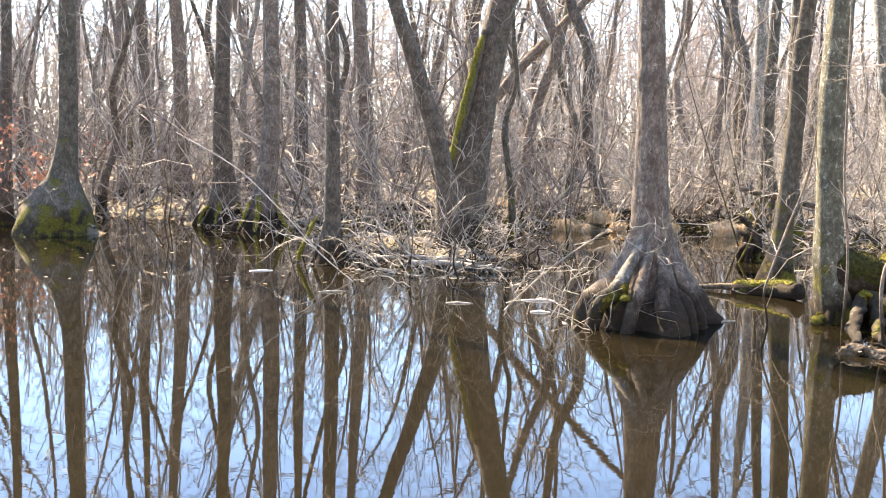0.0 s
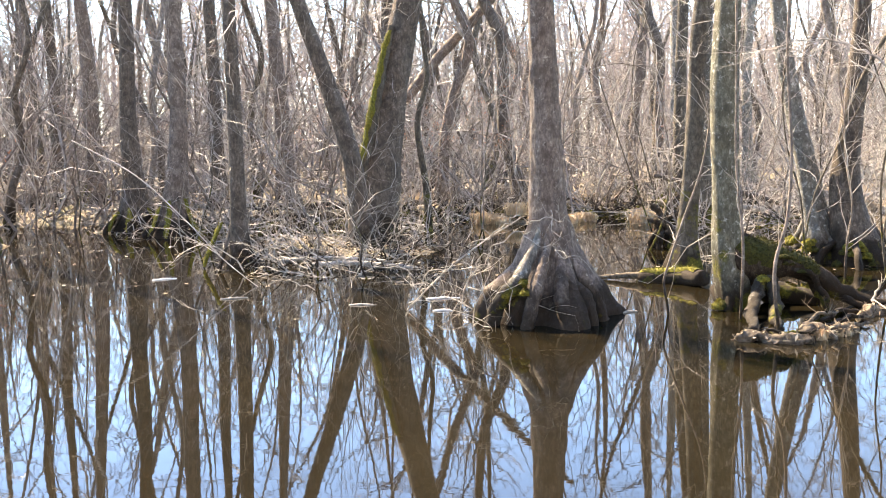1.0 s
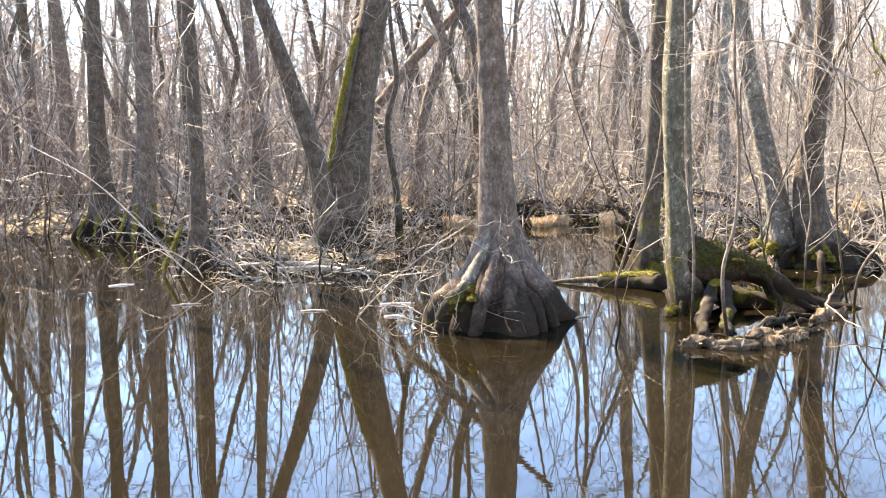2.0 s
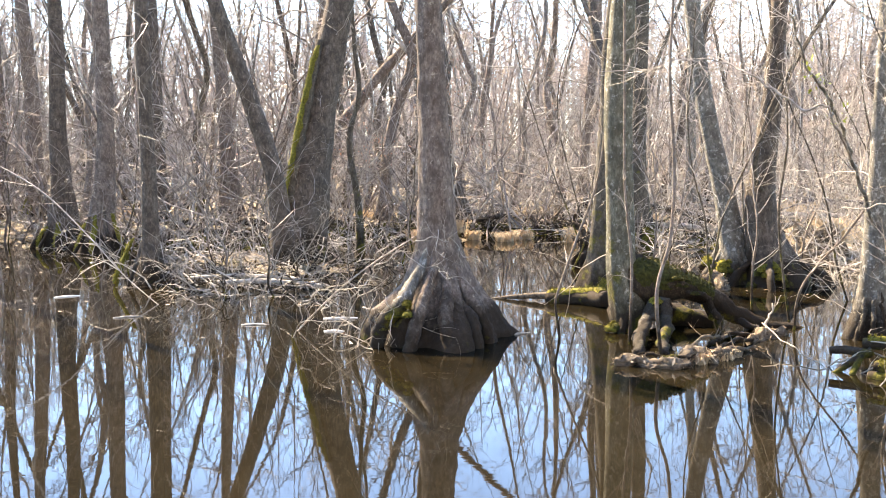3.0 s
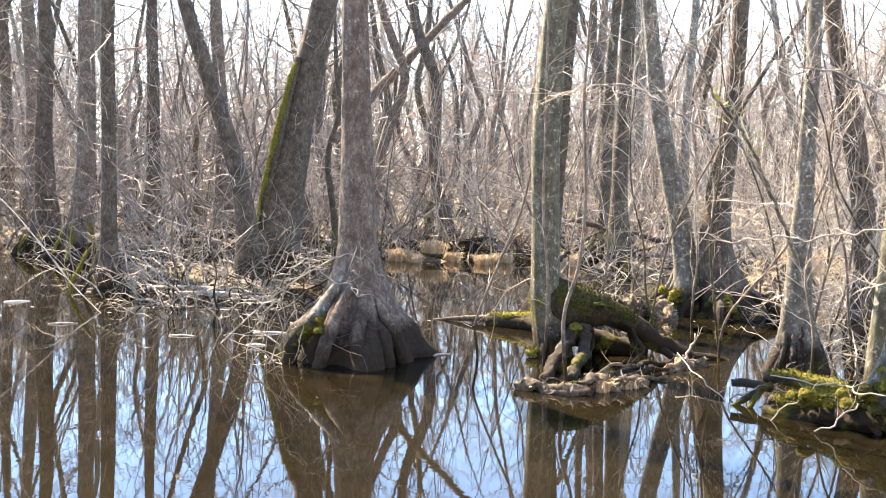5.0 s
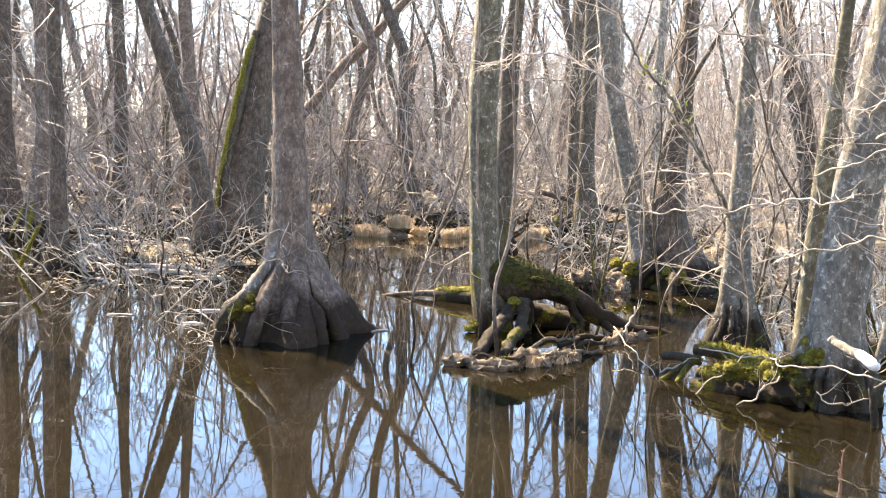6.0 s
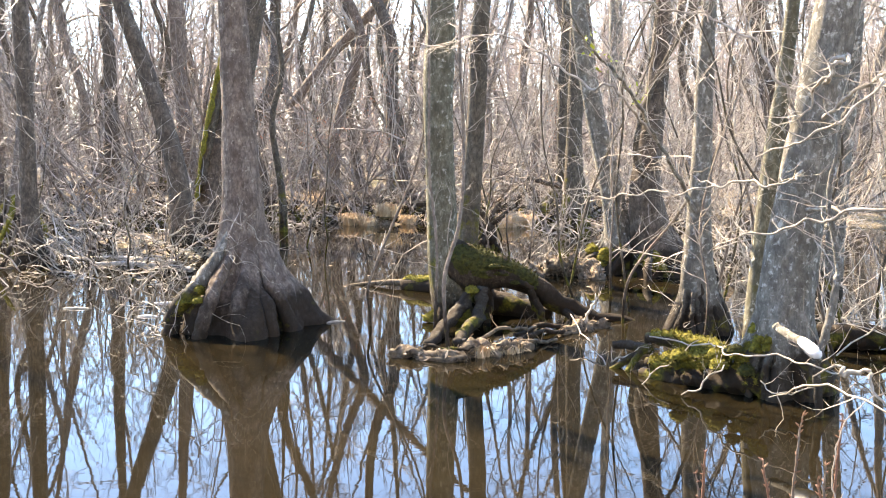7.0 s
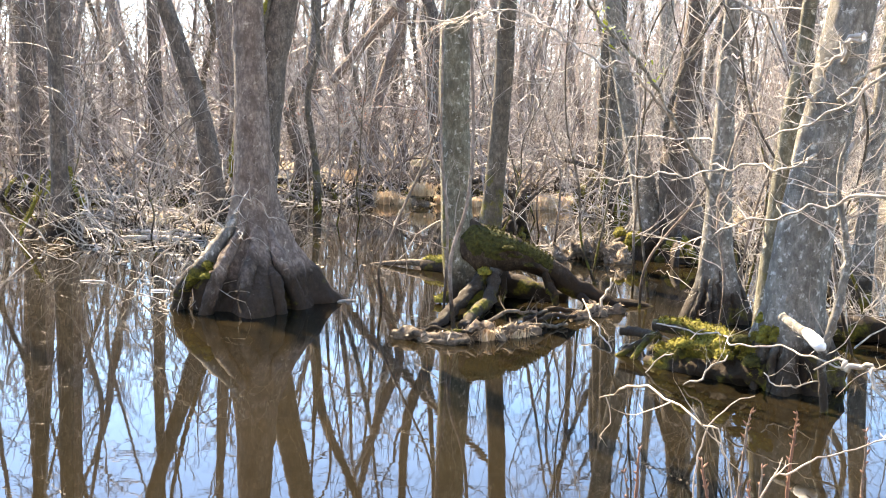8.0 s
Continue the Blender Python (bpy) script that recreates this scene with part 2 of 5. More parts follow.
def bed(x, y):
    """Height of the ground: a drowned bed with hummocks, land farther off, and the bank underfoot."""
    h = np.full_like(x, -0.42)
    for mx, my, sx, sy, hh in MOUNDS:
        h = h + hh * np.exp(-(((x - mx) / sx) ** 2 + ((y - my) / sy) ** 2))
    w = 0.5 * np.sin(x * 0.9 + 1.3 * np.sin(y * 0.41)) * np.sin(y * 0.63 + 1.1 * np.sin(x * 0.37 + 2)) + 0.3 * np.sin(x * 2.1 + y * 1.3) * np.sin(y * 1.9 - x * 0.8 + 1)
    far = np.clip((y - 22) / 14, 0, 1)
    h = h + far * (0.3 + 0.5 * w) + np.clip((y - 48) / 30, 0, 1) * 0.45
    side = np.clip((np.abs(x) - 16 - 0.35 * np.clip(y, 0, 60)) / 12, 0, 1)
    h = h + side * (0.3 + 0.2 * w)
    bank = np.clip((2.6 - y) / 1.4, 0, 1)
    rough = 0.05 * np.sin(x * 5.1 + 2 * np.sin(y * 3.3)) * np.sin(y * 5.7 + 2 * np.sin(x * 2.9)) + 0.035 * np.sin(x * 9.7 + 3 * np.sin(y * 4.1)) * np.sin(y * 8.3 + x * 3)
    return h * (1 - bank) + 0.12 * bank + 0.03 * w + rough


xs = np.concatenate([np.linspace(-400, -60, 10), np.linspace(-55, -22, 20), np.arange(-20, 20.1, 0.4), np.linspace(22, 55, 20), np.linspace(60, 400, 10)])
ys = np.concatenate([np.linspace(-60, -6, 8), np.arange(-4, 4, 0.5), np.arange(4, 34, 0.35), np.linspace(34.5, 80, 60), np.linspace(84, 700, 30)])
gx, gy = np.meshgrid(xs, ys)
gb = Buf()
gb.grid(np.stack([gx, gy, bed(gx, gy)], -1), closed=False)
tagged(part("ground", gb, LITTER), "brown leaf-littered swamp floor rising in hummocks from the water", "ground", kind="structure")
wb = Buf()
wx, wy = np.meshgrid(np.linspace(-400, 400, 9), np.linspace(-60, 700, 9))
wb.grid(np.stack([wx, wy, wx * 0], -1), closed=False)
tagged(part("water", wb, WATER), "still peat-brown swamp water mirroring trunks and blue sky", "water", kind="structure")


def floor_at(x, y):
    return float(bed(np.array([float(x)]), np.array([float(y)]))[0])


# ---- trees ----
def crown_of(buf, rng, line, radii, start, limbs, reach, fine=1.0, stout=1.0):
    """Bare limbs and twigs along a trunk above the height start."""
    z = line[:, 2]
    high = z[-1]
    for k in range(limbs):
        h = start + (high - start) * (k + rng.random()) / limbs * 0.97
        i = int(np.clip(np.searchsorted(z, h), 1, len(z) - 1))
        a = rng.uniform(0, 2 * math.pi)
        steep = rng.uniform(0.15, 1.5)
        d = np.array([math.cos(a), math.sin(a), steep])
        length = reach * rng.uniform(0.5, 1.1) * (1 - 0.55 * (h - start) / (high - start + 0.1))
        r = min(radii[i] * 0.6, 0.007 + 0.009 * length)
        if k % 5 == 1:
            d[2], length, r = d[2] + 0.8, length * 1.4, radii[i] * 0.4
        twig(buf, rng, line[i], d, length, r, kids=5 * fine, depth=2, wiggle=0.4, lift=0.14, sides=4, segs=7, stout=stout, tip=2)


def trunk_line(rng, keys, height, sway=0.25, step=0.16):
    """The axis and radii of a trunk: through its keys (x, y, z, r), then on up to its height."""
    k = [list(a) for a in keys]
    x, y, z, r = k[-1]
    dx, dy = (k[-1][0] - k[-2][0]) / (k[-1][2] - k[-2][2]), (k[-1][1] - k[-2][1]) / (k[-1][2] - k[-2][2])
    n = max(2, int((height - z) / 2.2))
    for i in range(1, n + 1):
        s = i / n
        dz = (height - z) / n
        dx, dy = dx * 0.85 + rng.normal(0, 0.03) * sway * 4, dy * 0.85 + rng.normal(0, 0.03) * sway * 4
        px, py, pz, _ = k[-1]
        k.append([px + dx * dz, py + dy * dz, pz + dz, max(0.012, r * (1 - 0.93 * s ** 0.9))])
    return smooth_line(k, step)


def alder(keys, label, height=14.0, material=BARK, seed=0, flare=None, roots=0, root_reach=0.8, limbs=17, start=4.0, reach=2.4, low_twigs=20, twig_mat=TWIG, name="alder_tree", sides=22, sway=0.25, group="", fine=0.8, step=0.16, stout=1.0):
    """A bare swamp tree: fluted trunk, roots arching into the water, limbs with twigs."""
    rng = np.random.default_rng(seed + 11)
    x0, y0 = keys[0][0], keys[0][1]
    root = thing(name, (x0, y0, 0), label, "tree", group)
    rel = [(a - x0, b - y0, c, r) for a, b, c, r in keys]
    first = rel[0]
    rel = [(first[0], first[1], min(-0.45, floor_at(x0, y0) - 0.1), first[3] * 1.12)] + rel
    line = trunk_line(rng, rel, height, sway, step)
    buf = Buf()
    ang = np.linspace(0, 2 * math.pi, sides, endpoint=False)
    z = line[:, 2]
    n_fl, amp, top = flare if flare else (5, 0.14, 1.0)
    w1 = wave(rng, ang, 4)
    w1 /= abs(w1).max()
    w2 = 2 * np.abs(np.cos(0.5 * n_fl * ang + rng.uniform(0, 6.3) + 0.5 * np.sin(ang * 2 + rng.uniform(0, 6)))) - 1.2
    low = np.clip(1 - z / top, 0, 1.3)[:, None] ** 1.3
    shape = 1 + low * amp * (0.6 * w1 + 0.8 * w2)[None] + lumps(rng, len(z), sides) * (0.035 + 0.05 * low) + 0.03 * w1[None]
    tube(buf, line[:, :3], line[:, 3], sides, shape)
    part("trunk", buf, material, root)
    for k in range(roots):
        a = 2 * math.pi * (k + rng.uniform(-0.3, 0.3)) / roots
        rb = Buf()
        r0 = keys[0][3]
        up = rng.uniform(0.35, 0.6) * root_reach
        far = r0 * rng.uniform(1.0, 1.25) + 0.25 * root_reach * rng.random()
        q = [(0.35 * r0 * math.cos(a), 0.35 * r0 * math.sin(a), up * 1.5, 0.03), (0.75 * r0 * math.cos(a), 0.75 * r0 * math.sin(a), up * 0.8, 0.055),
             (far * math.cos(a + 0.1), far * math.sin(a + 0.1), 0.12, 0.065), (far * 1.2 * math.cos(a + 0.15), far * 1.2 * math.sin(a + 0.15), -0.25, 0.05)]
        li = smooth_line(q, 0.07)
        tube(rb, li[:, :3], li[:, 3] * rng.uniform(0.7, 1.2) * min(1.0, r0 / 0.4), 8, 1 + 0.2 * rng.normal(0, 1, (len(li), 8)))
        part("root", rb, material, root)
    cb = Buf()
    crown_of(cb, rng, line[:, :3], line[:, 3], start, limbs, reach, fine, stout)
    for _ in range(low_twigs):
        i = int(rng.integers(4, max(6, int(np.searchsorted(z, start)))))
        a = rng.uniform(0, 6.3)
        twig(cb, rng, line[i, :3], (math.cos(a), math.sin(a), rng.uniform(-0.2, 0.8)), rng.uniform(0.4, 1.5), rng.uniform(0.004, 0.009), 5, 1, 0.5, 0.0, 3, 7)
    part("crown", cb, twig_mat, root)
    return root


# The trees that stand nearest, each by its own line.
ALDER_A = alder([(1.95, 9.9, 0.0, 0.58), (1.96, 9.9, 0.16, 0.55), (1.97, 9.9, 0.3, 0.46), (1.97, 9.9, 0.5, 0.335), (1.97, 9.9, 0.83, 0.212), (1.96, 9.9, 1.15, 0.168), (1.94, 9.9, 2.03, 0.134), (1.91, 9.9, 3.0, 0.118)],
      "grey alder with a broad fluted dark base standing in water", seed=1, flare=(7, 0.26, 0.8), roots=0, low_twigs=6, height=15, sides=48, step=0.07)
ALDER_B = alder([(3.86, 10.12, 0.0, 0.17), (3.8, 10.1, 0.3, 0.165), (3.75, 10.1, 0.6, 0.15), (3.73, 10.1, 1.0, 0.138), (3.71, 10.1, 1.5, 0.134), (3.7, 10.1, 2.0, 0.134), (3.72, 10.1, 2.6, 0.125), (3.77, 10.1, 3.34, 0.11)],
      "mossy alder propped on stilt roots over open water", seed=2, material=BARK_GREEN, low_twigs=10, height=15, sides=30)
TWIN_A = alder([(6.02, 13.50, 0.00, 0.334), (6.06, 13.50, 0.44, 0.177), (5.95, 13.50, 1.10, 0.136), (5.66, 13.50, 2.40, 0.110), (5.45, 13.50, 3.82, 0.092)],
      "pale leaning alder with yellow moss round its foot", seed=3, material=BARK_PALE, roots=5, height=13)
TWIN_B = alder([(6.52, 13.30, 0.00, 0.438), (6.43, 13.30, 0.48, 0.261), (6.35, 13.30, 1.12, 0.183), (6.48, 13.30, 2.40, 0.117), (6.55, 13.30, 3.80, 0.100)],
      "grey alder with a dark mossy buttressed foot in water", seed=4, material=BARK_DARK, roots=6, height=14, flare=(6, 0.22, 0.8))
ALDER_S = alder([(5.92, 9.4, 0.0, 0.24), (5.9, 9.4, 0.32, 0.165), (5.89, 9.4, 0.66, 0.125), (5.89, 9.4, 1.08, 0.097), (5.9, 9.4, 1.55, 0.084), (5.91, 9.4, 2.05, 0.072), (5.93, 9.4, 3.04, 0.06)],
      "slim grey alder standing behind a mossy log", seed=5, material=BARK_PALE, flare=(6, 0.3, 0.7), height=12, sides=28, step=0.1)
ALDER_T = alder([(7.3, 11.0, 0.0, 0.23), (7.25, 11.0, 0.71, 0.132), (7.15, 11.0, 1.59, 0.115), (6.98, 11.0, 2.45, 0.115), (6.78, 11.0, 3.31, 0.092)],
      "dark leaning alder beside a pale trunk", seed=6, material=BARK_DARK, height=12)
ALDER_G = alder([(5.834, 7.30, 0.00, 0.306), (5.834, 7.28, 0.16, 0.270), (5.834, 7.25, 0.45, 0.199), (5.865, 7.25, 0.77, 0.175), (5.917, 7.25, 1.18, 0.158), (5.979, 7.25, 1.60, 0.153), (6.052, 7.25, 2.07, 0.145), (6.125, 7.25, 2.53, 0.133)],
      "stout pale lichen-spotted alder leaning from a mossy foot", seed=7, material=BARK_PALE, flare=(7, 0.26, 0.7), roots=0, height=14, low_twigs=10, sides=44, step=0.08)
ALDER_H = alder([(7.48, 10.5, 0.0, 0.14), (7.53, 10.5, 0.5, 0.09), (7.57, 10.5, 1.3, 0.083), (7.63, 10.5, 2.1, 0.078), (7.66, 10.5, 3.0, 0.07)],
      "slender sunlit grey alder in shallow water", seed=8, height=12, material=BARK_PALE)
ALDER_U = alder([(5.76, 7.60, 0.0, 0.1), (5.78, 7.60, 0.40, 0.086), (5.80, 7.60, 0.68, 0.086), (5.83, 7.60, 1.06, 0.078), (5.86, 7.60, 1.44, 0.074), (5.89, 7.60, 1.82, 0.059), (5.95, 7.60, 2.35, 0.046)],
      "mossy leaning alder stem behind the stout pale alder", seed=29, material=BARK_GREEN, height=11, low_twigs=8)
alder([(4.1, 12.8, 0.0, 0.24), (4.14, 12.8, 0.4, 0.14), (4.19, 12.8, 1.0, 0.115), (4.25, 12.8, 2.0, 0.108), (4.28, 12.8, 2.8, 0.1), (4.35, 12.8, 3.7, 0.09)],
      "mossy alder standing in open water", seed=9, material=BARK_MOSS, height=13)
ALDER_L = alder([(0.13, 16.5, 0.0, 0.27), (0.1, 16.5, 0.52, 0.185), (-0.02, 16.5, 1.47, 0.148), (-0.41, 16.5, 2.76, 0.122), (-0.91, 16.5, 4.28, 0.105)],
      "dark alder leaning over a heap of brush", seed=10, material=BARK_DARK, height=13)
ALDER_M = alder([(0.3, 18.4, 0.0, 0.44), (0.42, 18.4, 0.95, 0.36), (0.6, 18.4, 2.15, 0.29), (0.82, 18.4, 3.25, 0.25), (1.06, 18.4, 4.47, 0.22)],
      "stout leaning alder with a bright moss streak", seed=12, material=BARK_DARK, height=13)
ALDER_D = alder([(-1.53, 14.7, 0.0, 0.26), (-1.53, 14.7, 0.51, 0.126), (-1.53, 14.7, 2.08, 0.098), (-1.55, 14.7, 3.6, 0.09)],
      "straight dark alder rising from still water", seed=13, material=BARK_DARK, height=14)
ALDER_F = alder([(-3.3, 19.4, 0.0, 0.33), (-3.24, 19.4, 0.75, 0.216), (-3.14, 19.4, 2.19, 0.155), (-3.16, 19.4, 4.21, 0.138)],
      "grey alder with mossy roots at the water edge", seed=14, roots=5, height=14)
ALDER_E = alder([(-4.32, 20.8, 0.0, 0.36), (-4.31, 20.8, 0.89, 0.23), (-4.35, 20.8, 2.21, 0.16), (-4.31, 20.8, 4.38, 0.127)],
      "dark alder with yellow-green mossy roots", seed=15, material=BARK_DARK, roots=5, height=15)
ALDER_W = alder([(-6.72, 18.3, 0.0, 0.7), (-6.64, 18.3, 0.5, 0.55), (-6.56, 18.3, 0.95, 0.28), (-6.5, 18.3, 1.5, 0.19), (-6.46, 18.3, 2.1, 0.16), (-6.45, 18.3, 4.0, 0.14)],
      "dark alder on a dome of green moss", seed=16, material=BARK_MOSS, height=14, flare=(5, 0.12, 1.0))
alder([(-8.25, 19.8, 0.0, 0.22), (-8.2, 19.8, 1.05, 0.127), (-8.15, 19.8, 2.63, 0.106), (-8.1, 19.8, 4.2, 0.09)], "dark straight alder deep in the wood", seed=17, material=BARK_DARK)
ALDER_K = alder([(-6.96, 28.2, 0.1, 0.35), (-6.95, 28.2, 1.18, 0.212), (-6.97, 28.2, 3.12, 0.189), (-7.1, 28.2, 5.32, 0.167)], "grey alder with mossy foot on the bank", seed=18)
alder([(-8.99, 32, 0.1, 0.23), (-9.0, 32, 3.2, 0.16), (-9.1, 32, 5.8, 0.15)], "dark alder among brush", seed=19, material=BARK_DARK)
alder([(-12.3, 35, 0.1, 0.23), (-12.2, 35, 2.5, 0.145), (-12.1, 35, 6.2, 0.135)], "grey alder far in the wood", seed=20)
alder([(-3.6, 26.5, 0.0, 0.29), (-3.55, 26.5, 1.66, 0.175), (-3.56, 26.5, 3.8, 0.146), (-3.6, 26.5, 5.2, 0.13)], "dark alder behind the bank", seed=21, material=BARK_DARK)
alder([(-1.91, 27.5, 0.0, 0.37), (-1.96, 27.5, 0.82, 0.268), (-2.02, 27.5, 2.43, 0.185), (-2.2, 27.5, 5.33, 0.15)], "grey alder with a flared foot", seed=22)
alder([(6.68, 20.2, 0.0, 0.3), (6.63, 20.2, 1.3, 0.162), (6.66, 20.2, 2.9, 0.142), (6.68, 20.2, 4.5, 0.14)], "mossy alder with red-brown withered leaves", seed=23, material=BARK_MOSS)
alder([(10.6, 35.5, 0.2, 0.38), (10.6, 35.5, 1.2, 0.3), (10.55, 35.5, 3.9, 0.23), (10.5, 35.5, 6.6, 0.2)], "pale sunlit alder deep in the wood", seed=24, material=BARK_PALE)
alder([(7.95, 31.0, 0.1, 0.17), (7.96, 31.0, 1.85, 0.135), (8.25, 31.0, 4.7, 0.135), (8.35, 31.0, 6.0, 0.12)], "slim grey alder deep in the wood", seed=25)
alder([(1.31, 19.4, 0.0, 0.08), (1.27, 19.4, 0.81, 0.064), (1.13, 19.4, 1.95, 0.055), (1.32, 19.4, 2.79, 0.045), (1.25, 19.4, 3.6, 0.04)], "thin mossy crooked young alder in water", seed=26, material=BARK_MOSS, height=6, start=2.6, limbs=6, reach=1.4)

alder([(6.75, 21.9, 0.1, 0.34), (6.72, 21.9, 0.7, 0.17), (6.7, 21.9, 2.2, 0.125), (6.75, 21.9, 4.2, 0.11)], "alder on arching yellow-mossed stilt roots", seed=27, material=BARK_MOSS, roots=8, root_reach=1.5, height=13)
alder([(9.3, 25.0, 0.1, 0.22), (9.25, 25.0, 1.0, 0.13), (9.2, 25.0, 3.0, 0.11), (9.3, 25.0, 5.0, 0.1)], "slim pale alder behind the sedge", seed=28, material=BARK_PALE, height=13)

# ---- the wood behind ----
wood = np.random.default_rng(5)
KINDS = []
for i in range(12):
    mat = (BARK, BARK_DARK, BARK_WOOD, BARK_DARK, BARK_MOSS)[i % 5]
    r = wood.uniform(0.05, 0.135)
    lean = wood.normal(0, 0.12, 2)
    bow = wood.normal(0, 0.15, (4, 2))
    keys = [(0, 0, 0.0, r * 1.9), (lean[0] * 0.8, lean[1] * 0.8, 0.8, r * 1.15), (lean[0] * 1.7 + bow[0, 0], lean[1] * 1.7 + bow[0, 1], 1.7, r * 1.05), (lean[0] * 2.6 + bow[1, 0], lean[1] * 2.6 + bow[1, 1], 2.7, r),
            (lean[0] * 3.8 + bow[2, 0] * 1.6, lean[1] * 3.8 + bow[2, 1], 3.9, r * 0.92), (lean[0] * 5 + bow[3, 0] * 2, lean[1] * 5 + bow[3, 1] * 2, 5.2, r * 0.85)]
    KINDS.append(alder(keys, ("grey bare alder in the flooded wood", "dark bare alder in the flooded wood")[i % 2], height=float(wood.uniform(11, 17)), material=mat, seed=100 + i,
                       limbs=21, start=float(wood.uniform(1.6, 4.5)), reach=2.6, low_twigs=12, twig_mat=(TWIG, TWIG_BROWN)[i % 2], sides=8, sway=1.3, group="alders of the flooded wood", fine=0.62, step=0.4, stout=1.5))
placed = [(o.location.x, o.location.y) for o in scene.objects if o.parent is None and o.get("category") == "tree" and o not in KINDS]
count = 0
while count < 165:
    y = 23 + 50 * wood.random() ** 1.1
    x = wood.uniform(-0.5 * y - 4, 0.52 * y + 5)
    if any((x - a) ** 2 + (y - b) ** 2 < 1.3 for a, b in placed):
        continue
    placed.append((x, y))
    m = pose(x, y, max(0.0, floor_at(x, y)) - 0.02, 0, 0, wood.uniform(0, 360))
    k = KINDS[count % 12]
    if count < 12:
        k.matrix_world = m
    else:
        copy_thing(k, m)
    count += 1


def poles(buf, rng, n, place, twigs, bush):
    """Poles with sprays of twigs, and low bushes between them."""
    for _ in range(n):
        x, y = place()
        h, r = rng.uniform(9, 20), rng.uniform(0.05, 0.14)
        lx = rng.normal(0, 0.07)
        b = rng.normal(0, 0.3, 4)
        p = np.array([[x, y, 0.0], [x + lx * h * 0.2 + b[0] * 0.6, y, h * 0.2], [x + lx * h * 0.4 + b[1], y, h * 0.4], [x + lx * h * 0.6 + b[2], y, h * 0.6], [x + lx * h * 0.8 + b[3], y, h * 0.8], [x + lx * h + b[0], y, h]])
        tube(buf, p, [r * 1.3, r, r * 0.85, r * 0.65, r * 0.4, 0.02], 4)
        for _ in range(twigs):
            s = rng.uniform(0.12, 1.0)
            q = np.array([np.interp(h * s, p[:, 2], p[:, 0]), y, h * s])
            a = rng.uniform(0, 6.3)
            d = np.array([math.cos(a), math.sin(a) * 0.4, rng.uniform(-0.1, 1.3)]) * rng.uniform(0.8, 2.8)
            tube(buf, [q, q + d * 0.4 + rng.normal(0, 0.22, 3), q + d], [0.048, 0.036, 0.014], 3)
    for _ in range(bush):
        x, y = place()
        d = np.array([rng.normal(0, 0.8), 0.0, 1.0]) * rng.uniform(1.2, 4.0)
        q = np.array([x, y, 0.0])
        tube(buf, [q, q + d * 0.5 + rng.normal(0, 0.3, 3), q + d], [0.045, 0.034, 0.014], 3)


def far_wood():
    """The wood beyond, too dense to count, and an unseen one behind that screens sky light."""
    rng = np.random.default_rng(8)
    buf = Buf()

    def place():
        y = 68 + 75 * rng.random()
        return rng.uniform(-0.55 * y - 6, 0.6 * y + 8), y

    poles(buf, rng, 1150, place, 34, 4500)
    tagged(part("far_wood", buf, TWIG_DARK), "grey-brown leafless wood closing the view", "woods", kind="stuff")
    # Unseen wood, added behind the viewer to cut sky light on trunk fronts.
    back = Buf()

    def behind():
        a, d = rng.uniform(-0.15, math.pi + 0.5), rng.uniform(9, 30)
        return 2 + d * math.cos(a), -d * math.sin(a) - 3

    poles(back, rng, 300, behind, 20, 500)
    tagged(part("near_bank_wood", back, TWIG_DARK), "unseen leafless wood added behind to screen the sky", "woods", kind="stuff")


def undergrowth(seed, n, material, label, reach):
    """Thin stems and saplings between the trees."""
    rng = np.random.default_rng(seed)
    buf = Buf()
    for _ in range(n):
        y = reach[0] + (69 - reach[0]) * rng.random() ** 1.2
        x = rng.uniform(-0.5 * y - 3, 0.52 * y + 4)
        z = max(-0.05, floor_at(x, y))
        twig(buf, rng, (x, y, z), (rng.normal(0, 0.6), rng.normal(0, 0.5), 1), rng.uniform(0.8, reach[1]), rng.uniform(0.01, 0.034), 7, 1, 0.5, 0.12, 3, 6, 1.2, 2)
    tagged(part("undergrowth", buf, material), label, "undergrowth", kind="stuff")


far_wood()
undergrowth(9, 1900, TWIG, "tangle of thin bare sunlit stems", (22, 5.0))
undergrowth(10, 1350, TWIG_BROWN, "tangle of brown bare stems and saplings", (21, 6.5))


